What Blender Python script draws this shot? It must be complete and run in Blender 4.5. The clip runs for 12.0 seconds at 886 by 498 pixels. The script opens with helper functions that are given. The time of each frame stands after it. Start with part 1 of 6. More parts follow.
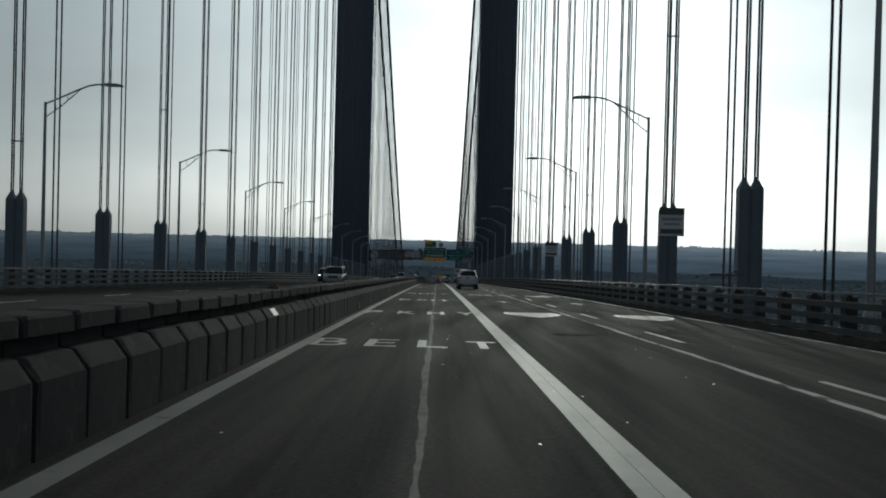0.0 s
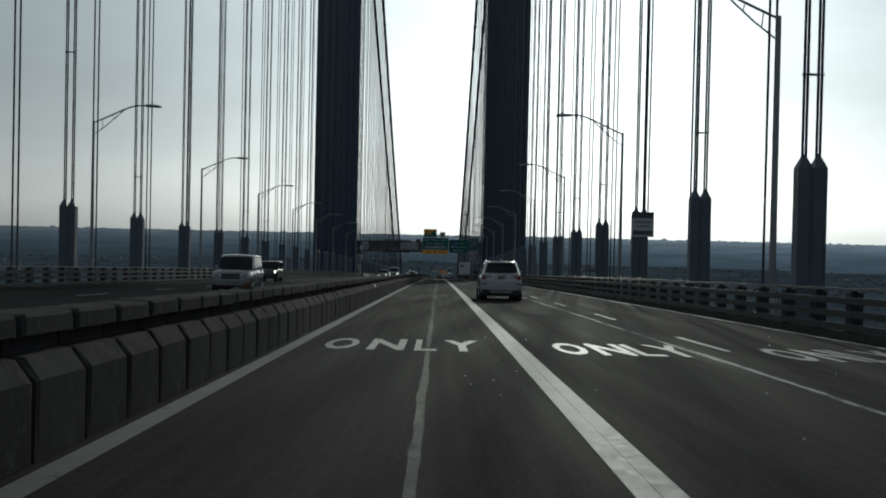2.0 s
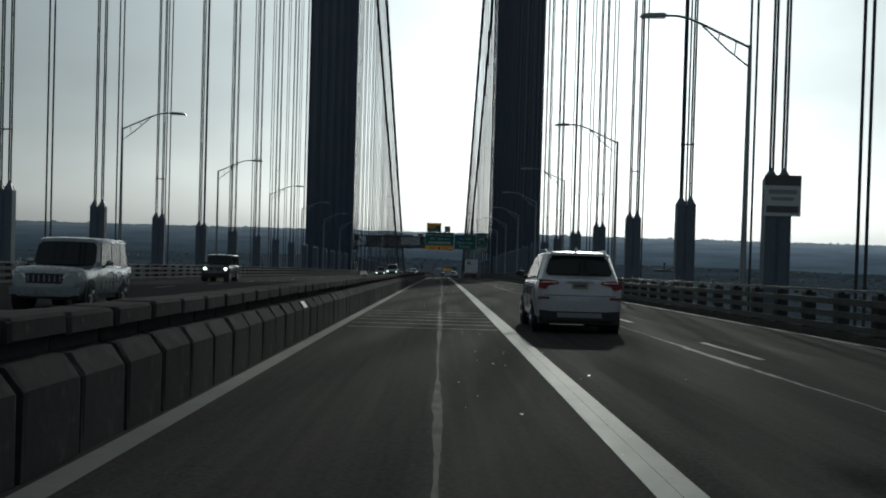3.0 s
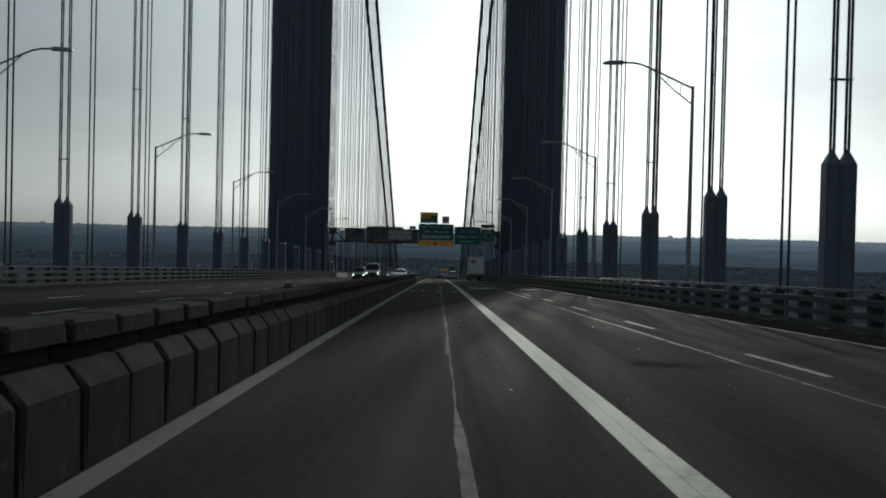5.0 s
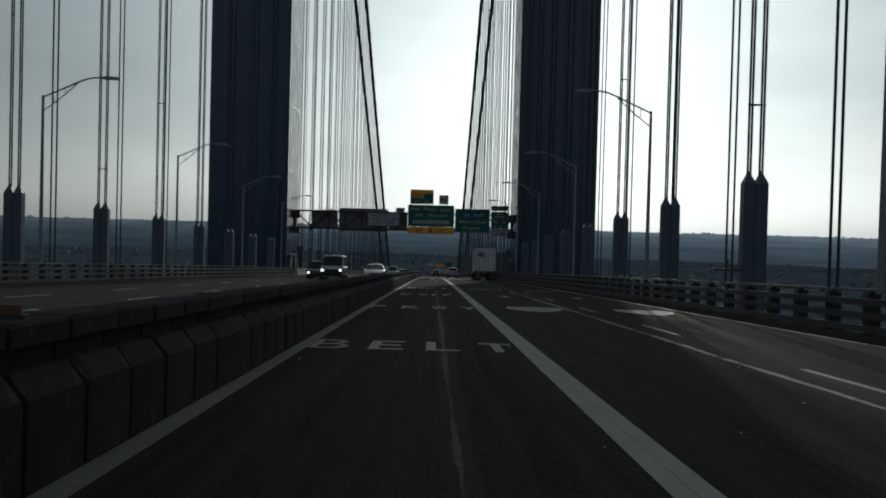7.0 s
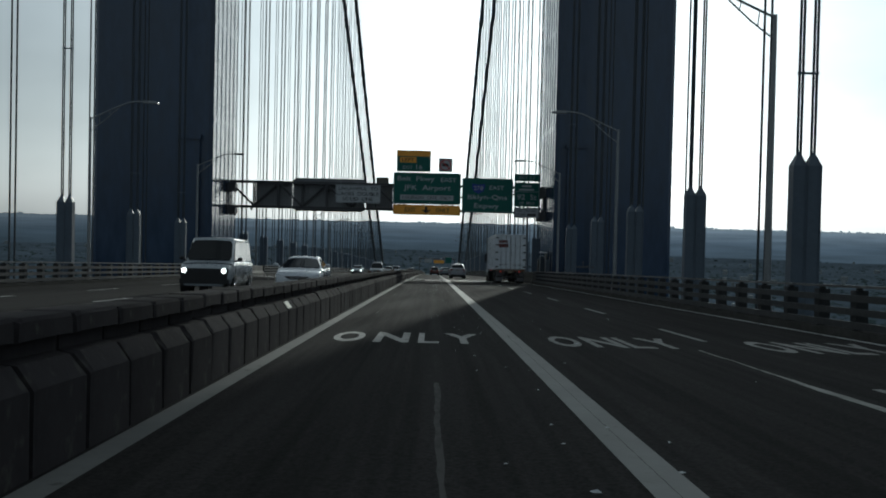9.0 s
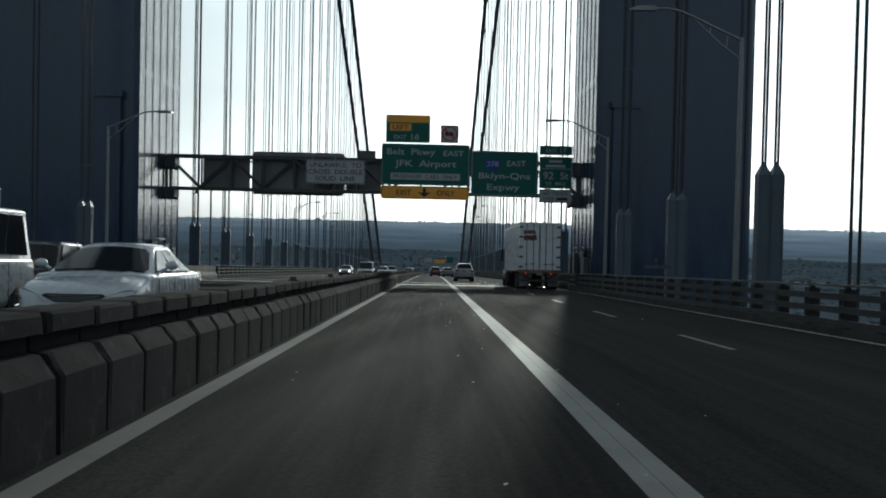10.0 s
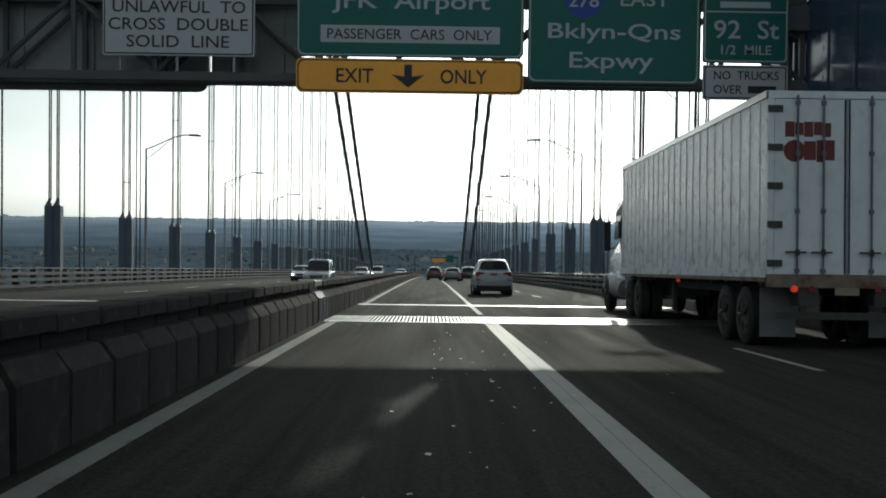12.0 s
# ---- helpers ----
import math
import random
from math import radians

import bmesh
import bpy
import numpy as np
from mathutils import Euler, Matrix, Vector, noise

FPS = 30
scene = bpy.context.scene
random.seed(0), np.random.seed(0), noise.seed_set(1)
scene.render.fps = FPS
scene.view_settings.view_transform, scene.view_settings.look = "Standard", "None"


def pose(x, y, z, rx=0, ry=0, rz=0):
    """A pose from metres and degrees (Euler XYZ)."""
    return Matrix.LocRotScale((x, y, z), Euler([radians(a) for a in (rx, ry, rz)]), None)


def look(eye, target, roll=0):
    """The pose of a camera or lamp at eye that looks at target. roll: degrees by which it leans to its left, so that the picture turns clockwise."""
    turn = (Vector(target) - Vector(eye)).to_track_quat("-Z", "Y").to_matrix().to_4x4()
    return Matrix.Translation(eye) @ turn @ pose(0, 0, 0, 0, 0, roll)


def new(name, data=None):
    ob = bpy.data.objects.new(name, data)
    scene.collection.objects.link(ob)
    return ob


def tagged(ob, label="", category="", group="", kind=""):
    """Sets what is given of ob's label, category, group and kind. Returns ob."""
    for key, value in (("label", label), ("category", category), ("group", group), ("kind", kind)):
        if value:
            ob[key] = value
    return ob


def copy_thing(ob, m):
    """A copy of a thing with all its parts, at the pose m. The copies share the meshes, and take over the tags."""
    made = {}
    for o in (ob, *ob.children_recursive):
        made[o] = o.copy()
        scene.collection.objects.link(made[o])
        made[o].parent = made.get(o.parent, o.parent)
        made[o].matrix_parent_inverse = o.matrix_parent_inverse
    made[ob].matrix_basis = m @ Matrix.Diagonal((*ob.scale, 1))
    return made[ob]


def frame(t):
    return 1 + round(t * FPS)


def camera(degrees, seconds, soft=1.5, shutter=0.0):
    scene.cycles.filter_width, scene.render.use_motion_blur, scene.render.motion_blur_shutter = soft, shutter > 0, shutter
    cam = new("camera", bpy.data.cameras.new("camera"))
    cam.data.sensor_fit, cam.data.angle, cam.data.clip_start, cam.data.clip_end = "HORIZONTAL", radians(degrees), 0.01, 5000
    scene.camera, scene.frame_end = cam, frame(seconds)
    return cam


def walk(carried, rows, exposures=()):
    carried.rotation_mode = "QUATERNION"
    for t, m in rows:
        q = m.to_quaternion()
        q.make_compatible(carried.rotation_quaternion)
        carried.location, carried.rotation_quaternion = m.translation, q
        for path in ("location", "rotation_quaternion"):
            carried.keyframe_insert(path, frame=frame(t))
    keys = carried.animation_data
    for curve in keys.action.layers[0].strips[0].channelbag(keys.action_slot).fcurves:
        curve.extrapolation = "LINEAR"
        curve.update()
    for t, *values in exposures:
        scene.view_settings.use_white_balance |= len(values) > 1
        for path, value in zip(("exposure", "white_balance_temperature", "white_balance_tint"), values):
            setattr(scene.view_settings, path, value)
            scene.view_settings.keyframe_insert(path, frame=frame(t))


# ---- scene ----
# ---- the bridge deck: a gentle crest, z = 0 at y = 0, falling ahead ----
GRADE, CREST = 0.03333, 2.86e-5


def deck(y):
    return -(GRADE * y + CREST * y * y / 2)


def deck_pose(x, y, dz=0.0, turn=0.0):
    """The pose of a thing that stands on the deck, tilted with it."""
    tilt = -math.degrees(math.atan(GRADE + CREST * y))
    return pose(x, y, deck(y) + dz, tilt, 0, 0) @ pose(0, 0, 0, 0, 0, turn)


# ---- camera ----
cam = camera(42.81, 12.0, soft=1.9)
DRIVE = [  # seconds, x, y, height over the deck, yaw to the left, pitch up, roll
    (0.0, 0.097, 0.000, 1.280, -0.283, -0.705, 1.437),
    (0.5, 0.122, 12.985, 1.296, -0.413, -1.071, 1.324),
    (1.0, 0.125, 26.223, 1.303, -0.355, -0.896, 1.342),
    (1.5, 0.131, 39.312, 1.295, -0.372, -0.865, 1.366),
    (2.0, 0.134, 52.329, 1.287, -0.238, -0.968, 1.252),
    (2.5, 0.066, 65.268, 1.295, -0.138, -0.973, 1.429),
    (3.0, 0.009, 78.084, 1.302, -0.048, -1.091, 1.631),
    (5.0, -0.139, 129.666, 1.304, -0.240, -1.085, 1.346),
    (5.5, -0.156, 142.644, 1.304, -0.310, -1.187, 1.684),
    (6.0, -0.180, 155.677, 1.335, -0.344, -1.239, 1.536),
    (6.5, -0.143, 168.663, 1.320, -0.393, -1.370, 1.697),
    (7.0, -0.130, 181.719, 1.306, -0.472, -1.295, 1.470),
    (9.0, -0.017, 233.430, 1.309, -0.565, -1.477, 1.320),
    (9.5, 0.010, 246.694, 1.305, -0.559, -1.332, 1.293),
    (10.0, 0.038, 259.977, 1.293, -0.533, -1.485, 1.239),
    (10.5, 0.049, 273.169, 1.291, -0.455, -1.295, 1.526),
    (11.0, 0.053, 286.348, 1.283, -0.406, -1.531, 1.092),
    (11.5, 0.028, 299.586, 1.276, -0.534, -1.437, 1.119),
    (12.0, 0.030, 313.019, 1.273, -0.664, -1.486, 0.736),
]


def seat_pose(x, y, height, yaw, pitch, roll):
    eye = Vector((x, y, deck(y) + height))
    a, b = radians(yaw), radians(pitch)
    ahead = Vector((-math.sin(a) * math.cos(b), math.cos(a) * math.cos(b), math.sin(b)))
    return look(eye, eye + ahead, roll)


EXPOSURES = [(t, stops, kelvin, -2) for t, stops, kelvin in (
    (0.0, -1.8, 5650), (3.0, -1.8, 5650), (5.0, -1.87, 5700), (6.0, -1.95, 5720), (6.5, -2.1, 5700), (7.2, -2.1, 5650),
    (8.8, -1.6, 5500), (9.5, -1.4, 5480), (10.0, -1.25, 5550), (10.5, -0.8, 5700), (11.0, -0.68, 5800), (12.0, -0.66, 5850))]
walk(cam, [(row[0], seat_pose(*row[1:])) for row in DRIVE], EXPOSURES)

# ---- daylight: a low sun ahead, a little to the right, in a hazy sky ----
SUN_EL, SUN_AZ = 15.6, 7.3
world = bpy.data.worlds.new("sky")
scene.world = world
world.use_nodes = True
wn = world.node_tree
sky = wn.nodes.new("ShaderNodeTexSky")
sky.sky_type, sky.sun_disc = "NISHITA", False
sky.sun_elevation, sky.sun_rotation = radians(SUN_EL), radians(SUN_AZ)
sky.altitude, sky.air_density, sky.dust_density, sky.ozone_density = 60, 1.0, 1.7, 2.0
# thin high haze pales the sky and mottles it a little
pale = wn.nodes.new("ShaderNodeHueSaturation")
pale.inputs["Saturation"].default_value = 0.28
wn.links.new(sky.outputs[0], pale.inputs["Color"])
wt, wm, cloud, level, veil = (wn.nodes.new(k) for k in ("ShaderNodeTexCoord", "ShaderNodeMapping", "ShaderNodeTexNoise", "ShaderNodeMapRange", "ShaderNodeMix"))
wm.inputs["Scale"].default_value = (2.2, 2.2, 7.0)
wn.links.new(wt.outputs["Generated"], wm.inputs["Vector"])
wn.links.new(wm.outputs[0], cloud.inputs["Vector"])
cloud.inputs["Scale"].default_value, cloud.inputs["Detail"].default_value = 1.6, 6
level.inputs["From Min"].default_value, level.inputs["From Max"].default_value = 0.3, 0.7
level.inputs["To Min"].default_value, level.inputs["To Max"].default_value = 0.62, 0.86
wn.links.new(cloud.outputs["Fac"], level.inputs["Value"])
veil.data_type, veil.blend_type = "RGBA", "MULTIPLY"
veil.inputs[0].default_value = 1.0
wn.links.new(pale.outputs[0], veil.inputs[6])
wn.links.new(level.outputs[0], veil.inputs[7])
# a pale haze over the whole dome, thicker and greyer low down
haze_add = wn.nodes.new("ShaderNodeVectorMath")
height, murk, lit_haze = (wn.nodes.new(k) for k in ("ShaderNodeSeparateXYZ", "ShaderNodeMapRange", "ShaderNodeVectorMath"))
wn.links.new(wt.outputs["Generated"], height.inputs[0])
wn.links.new(height.outputs["Z"], murk.inputs["Value"])
murk.interpolation_type = "SMOOTHSTEP"
murk.inputs["From Min"].default_value, murk.inputs["From Max"].default_value = 0.0, 0.3
murk.inputs["To Min"].default_value, murk.inputs["To Max"].default_value = 0.62, 1.9
lit_haze.operation = "SCALE"
lit_haze.inputs[0].default_value = (1.78, 1.76, 1.66)
wn.links.new(murk.outputs[0], lit_haze.inputs["Scale"])
wn.links.new(lit_haze.outputs[0], haze_add.inputs[1])
wn.links.new(veil.outputs[2], haze_add.inputs[0])
wn.links.new(haze_add.outputs[0], wn.nodes["Background"].inputs[0])
wn.nodes["Background"].inputs[1].default_value = 0.136
sun = new("sun", bpy.data.lights.new("sun", "SUN"))
sun.data.energy, sun.data.angle, sun.data.color = 4.6, radians(0.6), (1.0, 0.89, 0.74)
sun_way = Vector((math.sin(radians(SUN_AZ)) * math.cos(radians(SUN_EL)), math.cos(radians(SUN_AZ)) * math.cos(radians(SUN_EL)), math.sin(radians(SUN_EL))))
sun.matrix_world = look(sun_way * 400, (0, 0, 0))


# ---- materials ----
def material(name, base, rough=0.6, metal=0.0, vary=0.25, grain=4.0, patch=0.35, bump=0.15, stretch=(1, 1, 1), own=0.0,
             rust=None, rust_amount=0.0, coat=0.0, spec=0.3, fine=0.0):
    """A surface with two scales of variation. grain, patch: cycles a metre; own: how far pieces differ."""
    m = bpy.data.materials.new(name)
    m.use_nodes = True
    nt = m.node_tree
    n, l = nt.nodes, nt.links
    b = n["Principled BSDF"]
    tc, mp = n.new("ShaderNodeTexCoord"), n.new("ShaderNodeMapping")
    mp.inputs["Scale"].default_value = stretch
    l.new(tc.outputs["Object"], mp.inputs["Vector"])
    big, small = n.new("ShaderNodeTexNoise"), n.new("ShaderNodeTexNoise")
    for tex, scale, detail in ((big, patch, 5), (small, grain, 6)):
        tex.inputs["Scale"].default_value, tex.inputs["Detail"].default_value = scale, detail
        tex.inputs["Roughness"].default_value = 0.62
        l.new(mp.outputs[0], tex.inputs["Vector"])
    mix = n.new("ShaderNodeMath")
    mix.operation = "ADD"
    l.new(big.outputs["Fac"], mix.inputs[0])
    l.new(small.outputs["Fac"], mix.inputs[1])
    last = mix
    if own:
        info, part_of = n.new("ShaderNodeObjectInfo"), n.new("ShaderNodeMath")
        part_of.operation = "MULTIPLY_ADD"
        l.new(info.outputs["Random"], part_of.inputs[0])
        part_of.inputs[1].default_value = own
        l.new(mix.outputs[0], part_of.inputs[2])
        last = part_of
    ramp = n.new("ShaderNodeMapRange")
    ramp.inputs["From Min"].default_value, ramp.inputs["From Max"].default_value = 0.6, 1.4 + own
    ramp.inputs["To Min"].default_value, ramp.inputs["To Max"].default_value = 1 - vary, 1 + vary
    l.new(last.outputs[0], ramp.inputs["Value"])
    scaled = n.new("ShaderNodeVectorMath")
    scaled.operation = "SCALE"
    scaled.inputs[0].default_value = base
    l.new(ramp.outputs[0], scaled.inputs["Scale"])
    colour = scaled.outputs[0]
    if rust:
        spots, cut, blend = n.new("ShaderNodeTexNoise"), n.new("ShaderNodeMapRange"), n.new("ShaderNodeMix")
        spots.inputs["Scale"].default_value, spots.inputs["Detail"].default_value = grain * 0.5, 8
        l.new(mp.outputs[0], spots.inputs["Vector"])
        cut.inputs["From Min"].default_value, cut.inputs["From Max"].default_value = 0.68 - rust_amount, 0.78 - rust_amount
        l.new(spots.outputs["Fac"], cut.inputs["Value"])
        blend.data_type = "RGBA"
        l.new(cut.outputs[0], blend.inputs[0])
        l.new(colour, blend.inputs[6])
        blend.inputs[7].default_value = (*rust, 1)
        colour = blend.outputs[2]
    l.new(colour, b.inputs["Base Color"])
    rr = n.new("ShaderNodeMapRange")
    rr.inputs["From Min"].default_value, rr.inputs["From Max"].default_value = 0.3, 0.7
    rr.inputs["To Min"].default_value, rr.inputs["To Max"].default_value = max(rough - 0.1, 0.02), min(rough + 0.1, 1)
    l.new(small.outputs["Fac"], rr.inputs["Value"])
    l.new(rr.outputs[0], b.inputs["Roughness"])
    b.inputs["Metallic"].default_value = metal
    b.inputs["Coat Weight"].default_value = coat
    b.inputs["Specular IOR Level"].default_value = spec
    if fine:
        speck, bp = n.new("ShaderNodeTexNoise"), n.new("ShaderNodeBump")
        speck.inputs["Scale"].default_value, speck.inputs["Detail"].default_value = fine, 3
        l.new(tc.outputs["Object"], speck.inputs["Vector"])
        bp.inputs["Strength"].default_value, bp.inputs["Distance"].default_value = 0.25, 0.01
        l.new(speck.outputs["Fac"], bp.inputs["Height"])
        l.new(bp.outputs[0], b.inputs["Normal"])
    if bump:
        bp = n.new("ShaderNodeBump")
        bp.inputs["Strength"].default_value, bp.inputs["Distance"].default_value = bump, 0.02
        l.new(small.outputs["Fac"], bp.inputs["Height"])
        l.new(bp.outputs[0], b.inputs["Normal"])
    return m


def plain(name, base, rough=0.4, metal=0.0, glow=0.0, coat=0.0):
    m = bpy.data.materials.new(name)
    m.use_nodes = True
    b = m.node_tree.nodes["Principled BSDF"]
    b.inputs["Base Color"].default_value = (*base, 1)
    b.inputs["Roughness"].default_value, b.inputs["Metallic"].default_value, b.inputs["Coat Weight"].default_value = rough, metal, coat
    if glow:
        b.inputs["Emission Color"].default_value, b.inputs["Emission Strength"].default_value = (*base, 1), glow
    return m


ASPHALT = material("asphalt", (0.0295, 0.0278, 0.0268), 0.9, vary=0.36, grain=0.9, patch=0.45, bump=0.0, stretch=(1.5, 0.05, 1), spec=0.022, fine=45.0)


def streaked(m, bands, speckle):
    """Long worn bands along the road (x, half width, from y, to y, gain), and aggregate specks."""
    nt = m.node_tree
    n, l = nt.nodes, nt.links
    b = n["Principled BSDF"]
    colour = b.inputs["Base Color"].links[0].from_socket
    tc, sep, broken, mp = (n.new(k) for k in ("ShaderNodeTexCoord", "ShaderNodeSeparateXYZ", "ShaderNodeTexNoise", "ShaderNodeMapping"))
    l.new(tc.outputs["Object"], sep.inputs[0])
    l.new(tc.outputs["Object"], mp.inputs["Vector"])
    mp.inputs["Scale"].default_value = (3.0, 0.22, 1)
    l.new(mp.outputs[0], broken.inputs["Vector"])
    broken.inputs["Scale"].default_value, broken.inputs["Detail"].default_value = 1.6, 7

    def calc(kind, a, c):
        node = n.new("ShaderNodeMath")
        node.operation = kind
        for slot, v in zip(node.inputs, (a, c)):
            if isinstance(v, (int, float)):
                slot.default_value = v
            else:
                l.new(v, slot)
        return node.outputs[0]

    def ramped(v, lo, hi, out_lo, out_hi):
        node = n.new("ShaderNodeMapRange")
        node.interpolation_type = "SMOOTHSTEP"
        l.new(v, node.inputs["Value"])
        for slot, q in zip(("From Min", "From Max", "To Min", "To Max"), (lo, hi, out_lo, out_hi)):
            node.inputs[slot].default_value = q
        return node.outputs[0]

    total = None
    torn = ramped(broken.outputs["Fac"], 0.34, 0.62, 0.4, 1.0)
    for x, half, y0, y1, gain in bands:
        across = ramped(calc("ABSOLUTE", calc("SUBTRACT", sep.outputs["X"], x), 0), 0.0, half, gain, 0.0)
        along = calc("MULTIPLY", ramped(sep.outputs["Y"], y0 - 6, y0 + 6, 0.0, 1.0), ramped(sep.outputs["Y"], y1 - 6, y1 + 6, 1.0, 0.0))
        term = calc("MULTIPLY", calc("MULTIPLY", across, along), torn)
        total = term if total is None else calc("ADD", total, term)
    speck = n.new("ShaderNodeTexNoise")
    speck.inputs["Scale"].default_value, speck.inputs["Detail"].default_value = speckle, 4
    speck.inputs["Roughness"].default_value = 0.75
    l.new(tc.outputs["Object"], speck.inputs["Vector"])
    fine_map, fine_tex = n.new("ShaderNodeMapping"), n.new("ShaderNodeTexNoise")
    fine_map.inputs["Scale"].default_value = (7.0, 0.10, 1)
    l.new(tc.outputs["Object"], fine_map.inputs["Vector"])
    l.new(fine_map.outputs[0], fine_tex.inputs["Vector"])
    fine_tex.inputs["Scale"].default_value, fine_tex.inputs["Detail"].default_value = 1.0, 5
    total = calc("ADD", total, ramped(fine_tex.outputs["Fac"], 0.36, 0.66, -0.13, 0.18))
    gain_all = calc("MULTIPLY", calc("ADD", total, 1.0), ramped(speck.outputs["Fac"], 0.3, 0.7, 0.62, 1.42))
    scaled = n.new("ShaderNodeVectorMath")
    scaled.operation = "SCALE"
    l.new(colour, scaled.inputs[0])
    l.new(gain_all, scaled.inputs["Scale"])
    l.new(scaled.outputs[0], b.inputs["Base Color"])


streaked(ASPHALT, ((0.0, 0.22, -60, 131, 0.8), (0.07, 0.2, 131, 300, 0.45), (-1.05, 0.34, -60, 760, -0.26), (0.55, 0.34, -60, 760, -0.15),
                   (2.5, 0.4, -60, 760, -0.25), (4.42, 0.25, -60, 252, 0.4), (6.0, 0.4, -60, 760, -0.25), (7.7, 0.3, -60, 760, 0.2)), 26.0)
PAINT = material("road_paint", (0.235, 0.233, 0.224), 0.66, vary=0.2, grain=14, patch=1.2, bump=0.04, spec=0.12, rust=(0.17, 0.168, 0.16), rust_amount=0.03)
EDGE_PAINT = material("grimy_road_paint", (0.17, 0.169, 0.162), 0.7, vary=0.3, grain=10, patch=0.5, bump=0.04, spec=0.12, rust=(0.09, 0.088, 0.083), rust_amount=0.05)
LETTER_PAINT = material("cracked_road_paint", (0.195, 0.192, 0.18), 0.6, vary=0.3, grain=12, patch=0.9, bump=0.05, spec=0.25, rust=(0.07, 0.066, 0.06), rust_amount=0.14)
WORN_PAINT = material("worn_road_paint", (0.5, 0.5, 0.48), 0.65, vary=0.4, grain=12, patch=0.9, bump=0.05, rust=(0.08, 0.08, 0.08), rust_amount=0.16)
SEALER = material("joint_sealer", (0.048, 0.0455, 0.042), 0.85, vary=0.5, grain=12, patch=0.6, bump=0.3, rust=(0.031, 0.029, 0.0277), rust_amount=0.2, stretch=(1, 0.3, 1))
BLEACHED = material("bleached_joint", (0.34, 0.33, 0.305), 0.8, vary=0.5, grain=7, patch=0.8, bump=0.2, spec=0.1, rust=(0.08, 0.078, 0.072), rust_amount=0.14, stretch=(1, 0.35, 1))
FADED_INK = material("faded_road_ink", (0.24, 0.245, 0.255), 0.7, vary=0.4, grain=9, patch=1.0, bump=0.1, rust=(0.5, 0.5, 0.48), rust_amount=0.12)
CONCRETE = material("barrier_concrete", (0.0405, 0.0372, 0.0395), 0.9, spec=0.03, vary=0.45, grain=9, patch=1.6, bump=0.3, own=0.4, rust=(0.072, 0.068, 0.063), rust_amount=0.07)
KERB = material("kerb_concrete", (0.07, 0.067, 0.062), 0.9, vary=0.4, grain=6, patch=0.8, bump=0.3, spec=0.03)
PALE_CONCRETE = material("parapet_concrete", (0.155, 0.145, 0.13), 0.85, vary=0.3, grain=6, patch=0.8, bump=0.3)
TOWER_STEEL = material("tower_steel_paint", (0.028, 0.047, 0.088), 0.17, vary=0.34, grain=1.6, patch=0.10, bump=0.04, stretch=(1, 1, 0.25), spec=0.5)
BRIDGE_STEEL = material("blue_grey_steel_paint", (0.085, 0.106, 0.135), 0.5, vary=0.25, grain=5, patch=0.7, bump=0.1, own=0.15, rust=(0.1, 0.07, 0.05), rust_amount=-0.02)
# top rail paler than the others, standing in for the sun's glint on it
TOP_RAIL = material("glint_top_rail", (0.11, 0.11, 0.11), 0.42, 0.6, vary=0.3, grain=6, patch=0.8, bump=0.08)
RAIL_STEEL = material("galvanised_rail", (0.034, 0.035, 0.037), 0.6, 0.2, vary=0.3, grain=6, patch=0.8, bump=0.1, rust=(0.12, 0.085, 0.06), rust_amount=0.0)
ROPE = material("wire_rope", (0.05, 0.058, 0.066), 0.55, 0.3, vary=0.2, grain=20, patch=1, bump=0.3)
CABLE = material("cable_wrap", (0.13, 0.14, 0.15), 0.6, vary=0.2, grain=3, patch=0.3, bump=0.2)
POLE = material("aluminium_pole", (0.24, 0.25, 0.26), 0.45, 0.6, vary=0.2, grain=10, patch=1, bump=0.05)
JOINT_STEEL = material("worn_joint_steel", (0.5, 0.49, 0.46), 0.42, 0.9, vary=0.2, grain=15, patch=2, bump=0.15)
TRUSS = material("gantry_steel", (0.085, 0.085, 0.09), 0.6, 0.2, vary=0.25, grain=6, patch=0.7, bump=0.1, rust=(0.11, 0.07, 0.05), rust_amount=0.0)
SIGN_BACK = material("sign_back_aluminium", (0.22, 0.22, 0.23), 0.55, 0.4, vary=0.2, grain=4, patch=0.5, bump=0.05)
GREEN = material("sign_green", (0.018, 0.115, 0.095), 0.45, vary=0.12, grain=6, patch=0.6, bump=0.02)
YELLOW = material("sign_yellow", (0.85, 0.40, 0.06), 0.45, vary=0.1, grain=6, patch=0.6, bump=0.02)
SIGN_WHITE = material("sign_white", (0.40, 0.42, 0.44), 0.45, vary=0.08, grain=6, patch=0.6, bump=0.02)
REFLECTIVE = material("reflective_plate", (0.62, 0.60, 0.50), 0.4, vary=0.15, grain=12, patch=2, bump=0.02)
BLUE = material("sign_blue", (0.03, 0.06, 0.28), 0.45, vary=0.1, grain=6, patch=0.6, bump=0.02)
RED = material("sign_red", (0.4, 0.03, 0.03), 0.45, vary=0.1, grain=6, patch=0.6, bump=0.02)
GAP = material("joint_grime", (0.012, 0.012, 0.011), 1.0, vary=0.3, grain=10, patch=1, bump=0.0, spec=0.0)
BLACK = plain("sign_black", (0.015, 0.015, 0.017), 0.5)
# land and tree colours carry the blue tint of distant haze
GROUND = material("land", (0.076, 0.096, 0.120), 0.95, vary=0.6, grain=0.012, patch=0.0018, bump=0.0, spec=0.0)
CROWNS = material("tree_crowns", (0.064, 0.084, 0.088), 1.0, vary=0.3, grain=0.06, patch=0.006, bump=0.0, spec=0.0)
